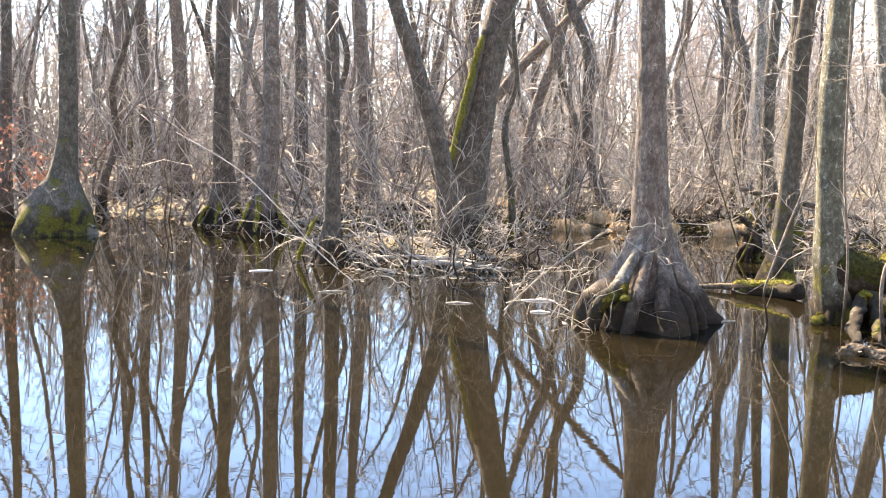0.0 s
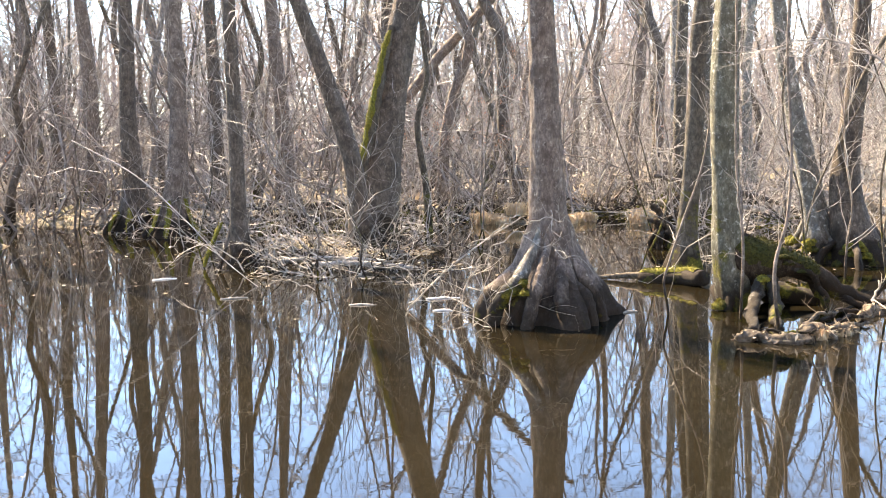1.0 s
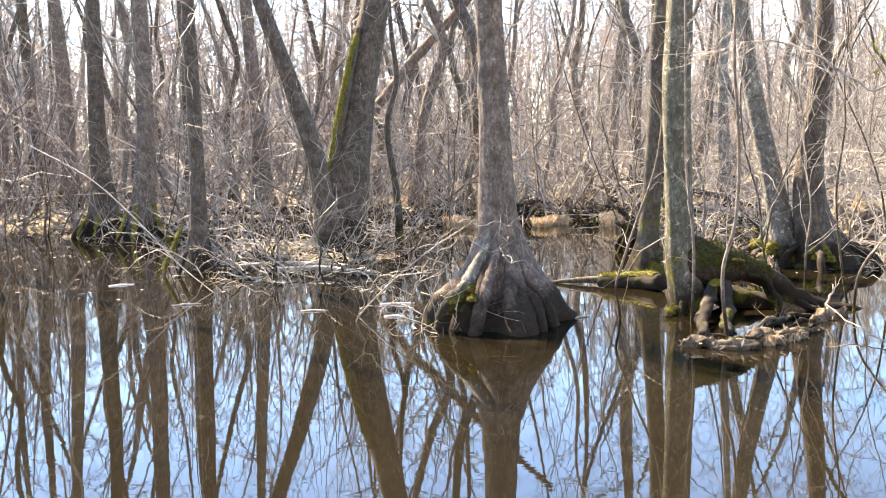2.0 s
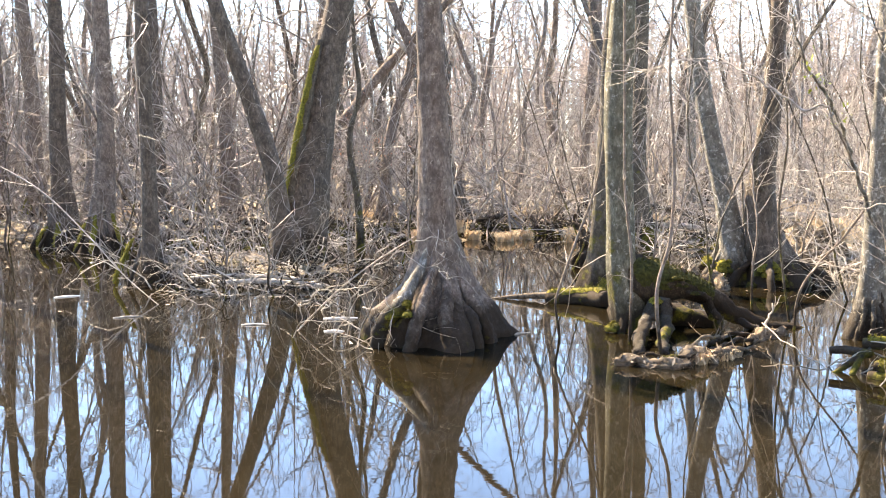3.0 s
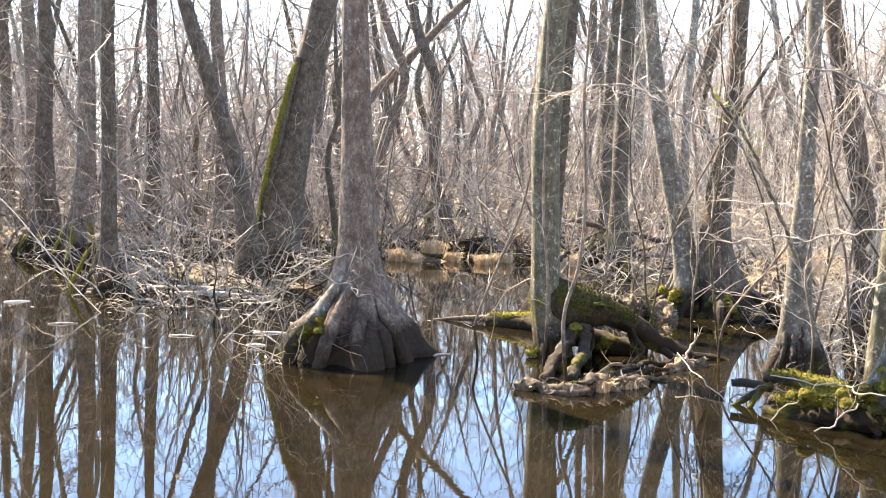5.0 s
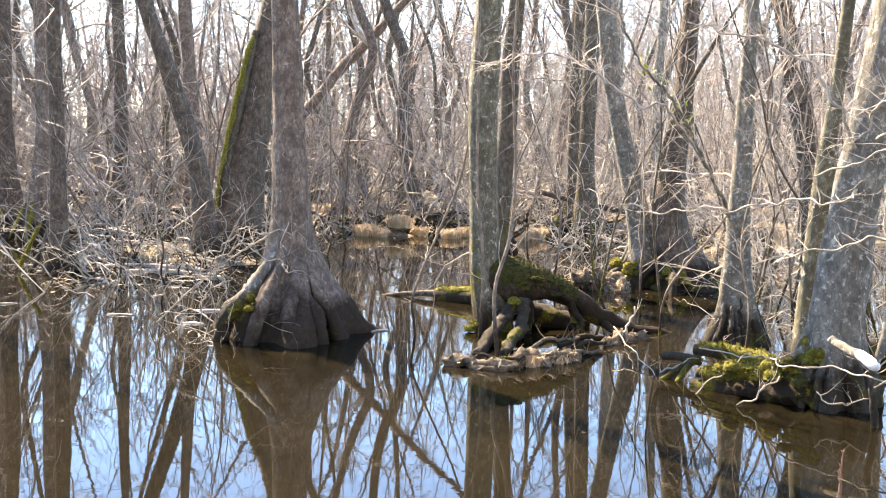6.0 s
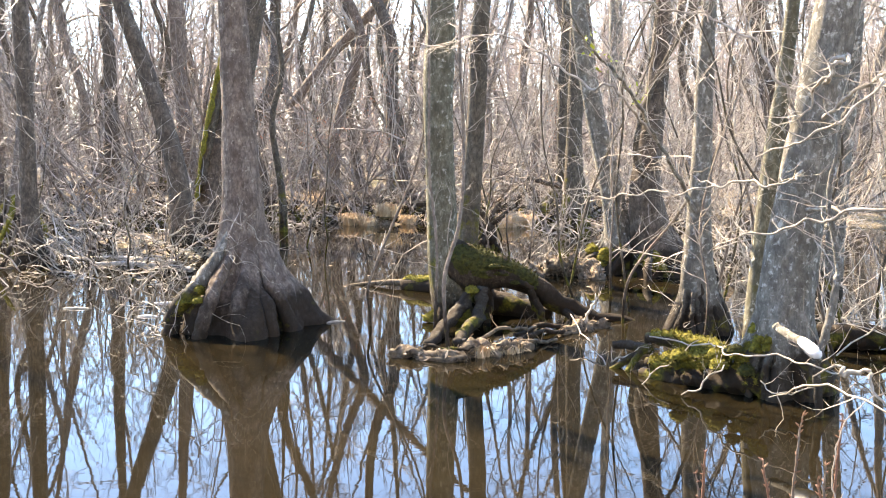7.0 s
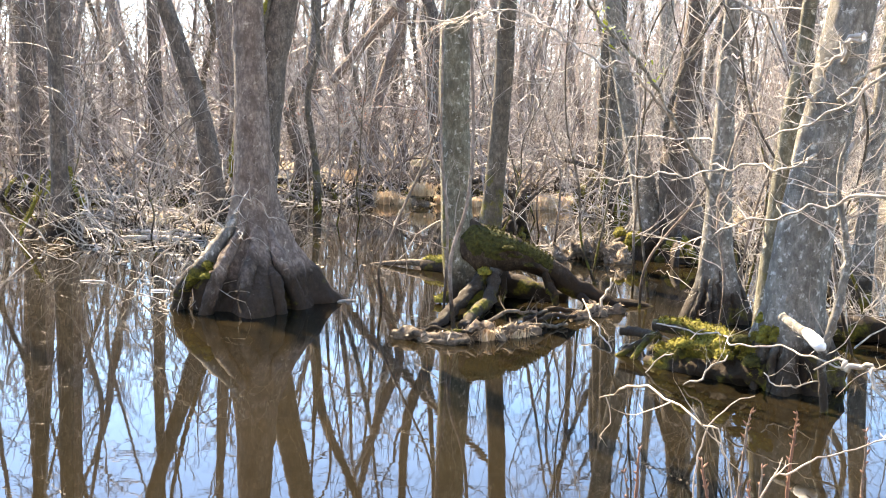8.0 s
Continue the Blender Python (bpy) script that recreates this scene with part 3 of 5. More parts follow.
# ---- logs, roots and branches ----
def moss_coat(name, parent, keys, at, arc=(0.15, 0.85), thick=0.012, seed=0, label="", fuzz=220, material=None):
    """A cushion of moss along the upper side of a limb: an uneven rug and short shoots on it."""
    rng = np.random.default_rng(seed + 70)
    li = smooth_line([(a - at[0], b - at[1], c - at[2], r) for a, b, c, r in keys], 0.035)
    cols = 12
    run = np.arange(len(li)) * 0.35
    lo = arc[0] + 0.06 * np.sin(run + rng.uniform(0, 6)) + 0.04 * np.sin(2.7 * run + rng.uniform(0, 6))
    hi = arc[1] + 0.06 * np.sin(run + rng.uniform(0, 6)) + 0.04 * np.sin(2.3 * run + rng.uniform(0, 6))
    tan = np.gradient(li[:, :3], axis=0)
    tan /= np.linalg.norm(tan, axis=1)[:, None] + 1e-9
    side = np.cross(tan, np.array([0, 0, 1.0]))
    side /= np.linalg.norm(side, axis=1)[:, None] + 1e-9
    up = np.cross(side, tan)
    u = np.linspace(0, 1, cols)[None]
    ang = math.pi * (lo[:, None] + (hi - lo)[:, None] * u)
    edge = np.clip(np.minimum(u, 1 - u) * 6, 0, 1) * np.clip(np.minimum(np.arange(len(li)), np.arange(len(li))[::-1])[:, None] / 2.0, 0, 1)
    rad = li[:, 3][:, None] - 0.006 + edge * (thick + thick * np.abs(lumps(rng, len(li), cols)) * 0.7)
    p = li[:, None, :3] + rad[..., None] * (side[:, None] * np.cos(ang)[..., None] + up[:, None] * np.sin(ang)[..., None])
    buf = Buf()
    buf.grid(p, closed=False)
    fuzz *= 3
    i, j = rng.integers(1, len(li) - 1, fuzz), rng.integers(1, cols - 1, fuzz)
    base = p[i, j] + rng.normal(0, 0.006, (fuzz, 3))
    out = base - li[i, :3]
    out = out / (np.linalg.norm(out, axis=1)[:, None] + 1e-9) + rng.normal(0, 0.5, (fuzz, 3))
    w = rng.normal(0, 1, (fuzz, 3))
    w /= np.linalg.norm(w, axis=1)[:, None] * 160
    tip = base + out * rng.uniform(0.004, 0.016, (fuzz, 1))
    buf.quads(np.stack([base - w, base + w, tip + w * 0.3, tip - w * 0.3], 1))
    return part(name, buf, material or MOSS, parent, label)


def limb(name, parent, keys, at, material, seed=0, twigs=0, twig_len=0.5, sides=9, rough=0.08, ends=True, twig_mat=None, label="", down=0.0, twig_r=0.006, crook=0.0):
    """A bent limb through keys (x, y, z, r), with blunt ends and side twigs."""
    rng = np.random.default_rng(seed + 300)
    li = smooth_line([(a - at[0], b - at[1], c - at[2], r) for a, b, c, r in keys], max(0.012 if keys[0][3] < 0.003 else 0.025, keys[0][3] * 0.7))
    if crook:
        u = np.linspace(0, 1, len(li)) * len(keys) * 2.2
        for c in range(3):
            li[:, c] += crook * (np.sin(u * 1.3 + rng.uniform(0, 6)) + 0.6 * np.sin(u * 3.1 + rng.uniform(0, 6)) + 0.3 * np.sin(u * 6.7 + rng.uniform(0, 6))) * np.clip(np.linspace(0, 4, len(li)), 0, 1)
    buf = Buf()
    if ends:
        first, last = li[0].copy(), li[-1].copy()
        first[3] = last[3] = 0.001
        li = np.vstack([first, li, last])
    bend = wave(rng, np.linspace(0, 2 * math.pi, sides, endpoint=False), 3) * 0.04
    shape = 1 + bend[None] + rough * rng.normal(0, 1, (len(li), sides))
    p = li[:, :3].copy()
    p[0] = p[0] + (p[1] - p[2]) * 0.02
    p[-1] = p[-1] + (p[-2] - p[-3]) * 0.02
    tube(buf, p, li[:, 3], sides, shape)
    for _ in range(twigs if twig_mat is None else 0):
        side_twig(buf, rng, li, twig_len, down, twig_r)
    ob = part(name, buf, material, parent, label)
    if twig_mat is not None and twigs:
        tb = Buf()
        for _ in range(twigs):
            side_twig(tb, rng, li, twig_len, down, twig_r)
        tagged(part("twig_spray", tb, twig_mat, ob), kind="stuff")
    return ob


def side_twig(buf, rng, li, length, down, r):
    k = int(rng.integers(len(li) // 6, len(li) - 1))
    d = rng.normal(0, 1, 3)
    d[2] = abs(d[2]) * 0.6 - down
    d += (li[k, :3] - li[k - 1, :3]) / (np.linalg.norm(li[k, :3] - li[k - 1, :3]) + 1e-6) * 0.8
    twig(buf, rng, li[k, :3], d, length * rng.uniform(0.4, 1.3), min(r, li[k, 3] * 0.7 + 0.002), 3, 1, 0.3, 0.05, 3, 5)


def on_tree(tree, name, keys, material, **more):
    return limb(name, tree, keys, tree.location, material, **more)


def log(keys, label, material=BARK_DARK, seed=0, category="log", name="log", **more):
    """A thing of its own: one log, stick or branch."""
    at = (keys[0][0], keys[0][1], 0.0)
    root = thing(name, at, label, category)
    limb("stem", root, keys, at, material, seed=seed, **more)
    return root


def cushion(parent, at, r, seed, flat=0.7, material=None):
    """A rounded tuft of moss."""
    rng = np.random.default_rng(seed + 500)
    lat, lon = 9, 16
    th = np.linspace(0.02, math.pi * 0.6, lat)[:, None]
    ph = np.linspace(0, 2 * math.pi, lon, endpoint=False)[None]
    rr = r * (1 + rng.normal(0, 0.1, (lat, lon)))
    d = np.stack([np.sin(th) * np.cos(ph), np.sin(th) * np.sin(ph), flat * np.cos(th) + 0 * ph], -1)
    p = np.array(at) - np.array(parent.location) + d * rr[..., None]
    buf = Buf()
    buf.grid(p)
    n = 420
    i, j = rng.integers(0, lat, n), rng.integers(0, lon, n)
    b = p[i, j]
    o = d[i, j] + rng.normal(0, 0.4, (n, 3))
    w = rng.normal(0, 0.0018, (n, 3))
    t = b + o * rng.uniform(0.004, 0.013, (n, 1))
    buf.quads(np.stack([b - w, b + w, t + w * 0.3, t - w * 0.3], 1))
    return part("moss", buf, material or MOSS, parent, "dark green cushion of moss" if material is MOSS_DARK else "yellow-green cushion of moss")


# Roots at the foot of the broad grey alder.
for k, q in enumerate((
        [(1.9, 9.82, 0.95, 0.05), (1.8, 9.66, 0.68, 0.06), (1.62, 9.5, 0.4, 0.085), (1.45, 9.5, 0.2, 0.08), (1.36, 9.56, -0.12, 0.07)],
        [(1.93, 9.8, 0.95, 0.04), (1.9, 9.62, 0.66, 0.055), (1.78, 9.4, 0.36, 0.075), (1.7, 9.32, 0.12, 0.07), (1.66, 9.28, -0.15, 0.06)],
        [(2.0, 9.8, 0.85, 0.05), (2.02, 9.58, 0.52, 0.065), (2.0, 9.38, 0.28, 0.08), (2.02, 9.27, 0.05, 0.075), (2.03, 9.24, -0.15, 0.06)],
        [(2.02, 9.84, 0.9, 0.05), (2.14, 9.72, 0.6, 0.065), (2.26, 9.6, 0.36, 0.08), (2.36, 9.6, 0.16, 0.075), (2.42, 9.62, -0.12, 0.06)],
        [(2.03, 9.8, 0.75, 0.04), (2.12, 9.6, 0.42, 0.055), (2.24, 9.42, 0.2, 0.07), (2.3, 9.36, -0.12, 0.06)])):
    on_tree(ALDER_A, "root", [(x, y, z, r * (0.45, 0.7, 0.85, 0.9, 0.9)[i]) for i, (x, y, z, r) in enumerate(q)], BARK_PALE if k == 0 else BARK, seed=20 + k, sides=12, rough=0.06, crook=0.006)
foot_rng = np.random.default_rng(52)
for k in range(11):
    u = foot_rng.random()
    cushion(ALDER_A, (1.4 + 0.26 * u + foot_rng.normal(0, 0.02), 9.47 - 0.04 * u + foot_rng.normal(0, 0.03), 0.1 + 0.32 * u + foot_rng.normal(0, 0.02)), foot_rng.uniform(0.022, 0.045), 400 + k, 0.8, MOSS if k % 3 else MOSS_DARK)
cushion(ALDER_A, (1.66, 9.36, 0.3), 0.05, 2)

# Stilt roots of the mossy alder.
arm = [(3.76, 10.12, 0.7, 0.1), (3.82, 10.1, 0.6, 0.14), (3.94, 10.06, 0.51, 0.18), (4.1, 10.02, 0.46, 0.18), (4.34, 10.0, 0.43, 0.11), (4.58, 10.0, 0.31, 0.088), (4.82, 10.0, 0.15, 0.078), (5.06, 10.0, 0.05, 0.058), (5.3, 10.0, 0.0, 0.05), (5.53, 10.0, -0.03, 0.022)]
on_tree(ALDER_B, "root", arm, BARK_ROOT, seed=30, sides=20, rough=0.1, crook=0.012, label="thick root arching down into the water")
moss_coat("moss", ALDER_B, [(x, y, z, r * 1.03) for x, y, z, r in arm[1:6]], ALDER_B.location, (-0.05, 0.98), 0.012, 3, "dark green rug of moss", 900, MOSS_DARK)
for k, q in enumerate((
        [(3.98, 9.85, 0.28, 0.078), (3.84, 9.60, 0.15, 0.070), (3.68, 9.25, 0.05, 0.062), (3.57, 8.85, 0.01, 0.046)],
        [(4.08, 9.85, 0.30, 0.071), (4.03, 9.60, 0.14, 0.065), (3.90, 9.25, 0.05, 0.062), (3.79, 8.90, 0.00, 0.046)],
        [(4.31, 9.92, 0.39, 0.047), (4.46, 9.88, 0.34, 0.036), (4.56, 9.86, 0.24, 0.036), (4.60, 9.80, 0.07, 0.036)],
        [(3.82, 10.1, 0.35, 0.08), (3.74, 9.98, 0.12, 0.06), (3.7, 9.9, -0.15, 0.05)],
        [(4.12, 10.0, 0.4, 0.08), (4.14, 9.95, 0.15, 0.05), (4.16, 9.9, -0.12, 0.045)],
        [(3.95, 10.3, 0.4, 0.12), (4.2, 10.4, 0.15, 0.1), (4.5, 10.5, -0.15, 0.06)],
        [(4.55, 10.02, 0.26, 0.06), (4.6, 9.9, 0.1, 0.045), (4.66, 9.8, -0.12, 0.04)],
        [(4.8, 10.0, 0.12, 0.06), (4.9, 9.85, 0.06, 0.04), (5.0, 9.7, -0.08, 0.03)],
        # Dark plate added behind the arm in place of the hollow's shade.
        [(3.7, 10.3, 0.12, 0.12), (4.05, 10.38, 0.16, 0.15), (4.4, 10.3, 0.1, 0.13), (4.75, 10.15, 0.0, 0.09)])):
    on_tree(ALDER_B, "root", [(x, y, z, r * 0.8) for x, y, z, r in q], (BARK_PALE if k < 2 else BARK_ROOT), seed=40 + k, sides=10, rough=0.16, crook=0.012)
cushion(ALDER_B, (3.985, 9.79, 0.31), 0.06, 5)
root_rng = np.random.default_rng(91)
for k in range(5):
    cushion(ALDER_B, (3.64 + root_rng.normal(0, 0.06), 10.0 + root_rng.normal(0, 0.05), 0.02 + 0.05 * root_rng.random()), root_rng.uniform(0.03, 0.06), 210 + k, 0.9, MOSS_DARK if k % 2 else MOSS)
for k in range(14):
    u = root_rng.random()
    cushion(ALDER_B, (3.85 + 0.6 * u, 9.9 + root_rng.normal(0, 0.05), 0.6 - 0.22 * u + root_rng.normal(0, 0.03)), root_rng.uniform(0.03, 0.06), 220 + k, 0.5, MOSS_DARK)

# Mossy log end beside it, and the bleached spar that runs into the water.
spar = log([(2.76, 12.5, -0.01, 0.008), (3.03, 12.35, 0.03, 0.024), (3.28, 12.2, 0.06, 0.036), (3.6, 12.0, 0.08, 0.05)], "weathered pointed spar lying in the water", ROTTEN, 60)
mlog = log([(3.4, 12.13, 0.05, 0.085), (3.55, 12.02, 0.05, 0.09), (3.79, 11.83, 0.07, 0.095), (3.95, 11.5, 0.1, 0.095)], "dark log with a cap of bright moss", BARK_DARK, 61)
moss_coat("moss", mlog, [(3.41, 12.12, 0.05, 0.088), (3.55, 12.02, 0.053, 0.093), (3.79, 11.83, 0.075, 0.1), (3.92, 11.6, 0.1, 0.1)], mlog.location, (0.25, 0.85), 0.012, 8, "bright yellow-green moss", 240)

# The litter-covered islet of broken wood.
def mud_heap(keys, label, seed, leaves=55):
    """A low lumpy heap of mud, rotten wood and litter."""
    rng = np.random.default_rng(seed + 620)
    at = (keys[0][0], keys[0][1], 0.0)
    root = thing("litter_heap", at, label, "debris")
    li = smooth_line([(a - at[0], c - at[1], z, r) for a, c, z, r in keys], 0.03)
    sides = 16
    shape = 0.85 + 0.42 * lumps(rng, len(li), sides) + 0.12 * rng.normal(0, 1, (len(li), sides))
    li[0, 3] = li[-1, 3] = 0.004
    p = rings(li[:, :3], li[:, 3], sides, shape)
    b = Buf()
    b.grid(p)
    part("mud", b, ROTTEN, root)
    top = p.reshape(-1, 3)
    top = top[top[:, 2] > 0.015]
    c = top[rng.integers(0, len(top), leaves)] + np.array([0, 0, 0.006]) + rng.normal(0, 0.012, (leaves, 3))
    u, v = rng.normal(0, 1, (leaves, 3)), rng.normal(0, 1, (leaves, 3))
    u = u / np.linalg.norm(u, axis=1)[:, None] * rng.uniform(0.015, 0.04, (leaves, 1))
    v = v / np.linalg.norm(v, axis=1)[:, None] * 0.012
    l = Buf()
    l.quads(np.stack([c - u, c - v, c + u, c + v], 1))
    tagged(part("litter", l, LITTER_LEAF, root, "", False), kind="stuff")
    return root


mud_heap([(3.27, 8.5, 0.02, 0.04), (3.38, 8.44, 0.03, 0.055), (3.55, 8.36, 0.02, 0.05), (3.7, 8.3, 0.02, 0.055), (3.85, 8.32, 0.02, 0.04)], "rotten log end crusted with mud and litter", 1)
mud_heap([(3.7, 8.42, 0.0, 0.05), (3.85, 8.46, 0.02, 0.085), (4.02, 8.52, 0.02, 0.09), (4.2, 8.6, 0.01, 0.065), (4.4, 8.72, 0.0, 0.04)], "low heap of mud and pale dry litter", 2, 90)
mud_heap([(4.7, 9.3, 0.0, 0.05), (4.95, 9.55, 0.0, 0.06), (5.2, 9.72, -0.01, 0.05)], "low strip of litter caught against a root", 3)
for k, q in enumerate(([(4.15, 8.8, 0.03, 0.022), (4.43, 9.05, 0.05, 0.02), (4.78, 9.35, 0.03, 0.016)], [(4.05, 8.66, 0.03, 0.018), (4.35, 8.75, 0.05, 0.018), (4.62, 8.98, 0.02, 0.012)], [(3.35, 8.6, 0.01, 0.012), (3.6, 8.5, 0.06, 0.014), (3.9, 8.36, 0.08, 0.01)],
                       [(3.9, 8.7, 0.05, 0.016), (4.2, 8.95, 0.12, 0.014), (4.5, 9.3, 0.06, 0.012)], [(4.3, 9.2, 0.02, 0.02), (4.6, 9.4, 0.06, 0.02), (4.95, 9.5, 0.02, 0.014)])):
    log(q, "dark waterlogged stick in broken wood", ROTTEN if k % 2 else BARK_DARK, 64 + k, twigs=4, twig_len=0.2, crook=0.012, name="stick", category="stick")
log([(4.95, 9.62, -0.02, 0.012), (5.02, 9.68, 0.14, 0.011), (5.08, 9.74, 0.27, 0.007)], "pale broken stick standing on end", DEAD, 66, twigs=3, twig_len=0.12, crook=0.01, name="stick", category="stick")


def blades(buf, rng, x, y, z, n, length, spread, width=0.006, droop=1.0):
    """Arching grass blades from one foot."""
    a = rng.uniform(0, 2 * math.pi, n)
    out = np.stack([np.cos(a), np.sin(a), 0 * a], 1)
    ln = length * rng.uniform(0.5, 1.15, (n, 1))
    lean = rng.uniform(0.2, 1.0, (n, 1)) * spread
    p0 = np.array([x, y, z]) + out * rng.uniform(0, 0.35, (n, 1)) * length
    up = np.array([0, 0, 1.0])
    p1 = p0 + ln * (0.4 * lean * out + 0.55 * up)
    p2 = p0 + ln * (1.0 * lean * out + (0.75 - 0.75 * droop * lean) * up) + rng.normal(0, 0.02, (n, 3))
    w = np.stack([-np.sin(a), np.cos(a), 0 * a], 1) * width
    buf.quads(np.stack([p0 - w, p0 + w, p1 + w * 0.8, p1 - w * 0.8], 1))
    buf.quads(np.stack([p1 - w * 0.8, p1 + w * 0.8, p2 + w * 0.2, p2 - w * 0.2], 1))


def tussock(x, y, size, seed, label="tussock of dry straw-coloured sedge in the water", n=420, group="sedge tussocks"):
    rng = np.random.default_rng(seed + 900)
    z = max(-0.03, floor_at(x, y))
    root = thing("sedge_tussock", (x, y, z), label, "grass", group)
    b = Buf()
    th, ph = np.linspace(0.05, 1.7, 6)[:, None], np.linspace(0, 2 * math.pi, 12, endpoint=False)[None]
    rr = size * 0.42 * (1 + rng.normal(0, 0.14, (6, 12)))
    b.grid(np.stack([np.sin(th) * np.cos(ph) * rr, np.sin(th) * np.sin(ph) * rr, np.cos(th) * rr * 0.6 + 0 * ph], -1))
    part("peat_mound", b, LITTER, root)
    g = Buf()
    for _ in range(7):
        q = rng.normal(0, size * 0.3, 2)
        blades(g, rng, q[0], q[1], size * 0.1, n // 7, size * 1.25, 0.6)
    tagged(part("straw", g, SEDGE, root), kind="stuff")
    return root


for k, (x, y, s) in enumerate(((2.5, 20.7, 0.3), (2.75, 20.5, 0.2), (3.1, 20.8, 0.32), (3.5, 20.9, 0.22), (4.1, 20.4, 0.24), (4.5, 20.8, 0.24), (5.35, 20.2, 0.34), (5.8, 20.4, 0.28), (7.0, 21.9, 0.4), (7.5, 22.1, 0.45),
                               (8.3, 16.5, 0.35), (8.9, 16.9, 0.4), (9.4, 17.6, 0.3), (10.9, 23.6, 0.6), (11.5, 24.0, 0.6), (5.2, 26.0, 0.45), (-3.6, 27.5, 0.5), (-4.6, 28.0, 0.5), (1.2, 25.5, 0.5), (1.9, 26.0, 0.45))):
    tussock(x, y, s, k)
tussock(3.98, 8.48, 0.13, 40, "wad of pale dry grass on broken wood", 300)
tussock(4.2, 8.6, 0.11, 41, "wad of pale dry grass on broken wood", 200)

# Mossy logs at the foot of the stout pale alder.
m1 = log([(5.14, 8.10, 0.20, 0.043), (5.29, 8.00, 0.20, 0.050), (5.47, 7.80, 0.19, 0.057), (5.59, 7.50, 0.18, 0.056)], "rotting log wrapped in bright green moss", BARK_MOSS, 70)
moss_coat("moss", m1, [(5.15, 8.10, 0.20, 0.044), (5.29, 8.00, 0.20, 0.052), (5.47, 7.80, 0.19, 0.059), (5.57, 7.55, 0.18, 0.058)], m1.location, (0.1, 0.9), 0.012, 15, "bright yellow-green rug of moss", 300)
log([(4.92, 8.20, 0.13, 0.030), (5.03, 8.15, 0.14, 0.034), (5.16, 8.00, 0.13, 0.034)], "weathered log end lying in the water", BARK_PALE, 71)
m3 = log([(4.86, 8.00, -0.01, 0.017), (4.95, 8.00, 0.04, 0.025), (5.07, 8.00, 0.11, 0.029), (5.16, 7.98, 0.16, 0.034)], "crooked mossy root at the waterline", BARK_MOSS, 72)
limb("spur", m3, [(5.08, 7.99, 0.12, 0.029), (5.02, 7.95, 0.06, 0.025), (4.96, 7.90, -0.01, 0.021)], m3.location, BARK_MOSS, seed=74)
m4 = log([(5.06, 7.75, 0.10, 0.036), (5.19, 7.65, 0.09, 0.052), (5.38, 7.50, 0.15, 0.060), (5.49, 7.30, 0.17, 0.058)], "low log under a rug of moss", BARK_MOSS, 74)
moss_coat("moss", m4, [(5.07, 7.75, 0.10, 0.039), (5.19, 7.65, 0.09, 0.054), (5.38, 7.50, 0.15, 0.062), (5.47, 7.32, 0.17, 0.060)], m4.location, (0.0, 0.9), 0.012, 16, "olive rug of moss", 300, MOSS)
m5 = log([(5.05, 7.80, 0.00, 0.049), (5.19, 7.65, 0.01, 0.080), (5.37, 7.45, 0.04, 0.086), (5.53, 7.25, 0.07, 0.099), (5.72, 7.15, 0.07, 0.106)], "lump of dark rotten wood under moss", BARK_ROOT, 73, rough=0.2, sides=16)
lump_rng = np.random.default_rng(66)
for k in range(15):
    u = lump_rng.random()
    cushion(m5, (5.12 + 0.5 * u + lump_rng.normal(0, 0.04), 7.62 - 0.5 * u + lump_rng.normal(0, 0.06), 0.12 + 0.1 * u + lump_rng.normal(0, 0.05)), lump_rng.uniform(0.025, 0.06), 140 + k, 0.8, MOSS if k % 3 else MOSS_DARK)
for k in range(12):
    z = lump_rng.uniform(0.02, 0.42)
    a, q = lump_rng.uniform(-3.3, -2.1), 0.33 - 0.36 * z
    cushion(ALDER_G, (5.84 + q * math.cos(a), 7.27 + q * math.sin(a), z), lump_rng.uniform(0.025, 0.055), 190 + k, 0.9, MOSS)
# Leftmost three roots in the pale bark, the rest in the dark root bark.
for k in range(9):
    a = -3.0 + 0.36 * k + lump_rng.normal(0, 0.08)
    c, d = math.cos(a), math.sin(a)
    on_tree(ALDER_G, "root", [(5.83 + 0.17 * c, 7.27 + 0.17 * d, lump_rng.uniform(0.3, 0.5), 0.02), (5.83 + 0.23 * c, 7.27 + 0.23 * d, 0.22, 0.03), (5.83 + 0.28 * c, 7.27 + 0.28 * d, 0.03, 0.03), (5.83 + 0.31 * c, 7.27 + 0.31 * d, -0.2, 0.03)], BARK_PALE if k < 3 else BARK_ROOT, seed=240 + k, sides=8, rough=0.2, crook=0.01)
# Leftmost four roots pale, the others in the dark root bark.
for k in range(10):
    a = -3.1 + 0.34 * k + lump_rng.normal(0, 0.1)
    c, d = math.cos(a), math.sin(a)
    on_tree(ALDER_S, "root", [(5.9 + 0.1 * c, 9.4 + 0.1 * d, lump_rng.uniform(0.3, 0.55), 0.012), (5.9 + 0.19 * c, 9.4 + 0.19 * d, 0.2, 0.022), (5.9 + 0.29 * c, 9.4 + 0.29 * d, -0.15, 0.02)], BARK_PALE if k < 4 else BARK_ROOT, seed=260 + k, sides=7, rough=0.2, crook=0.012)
wl = log([(5.67, 6.92, 0.49, 0.027), (5.69, 6.75, 0.47, 0.027), (5.71, 6.58, 0.46, 0.027)], "short grey log with a bare white broken end", BARK_PALE, 75)
limb("broken_end", wl, [(5.71, 6.60, 0.46, 0.033), (5.72, 6.50, 0.44, 0.036), (5.73, 6.42, 0.42, 0.032), (5.74, 6.40, 0.42, 0.018)], wl.location, WHITE_WOOD, seed=76, label="bare white wood")
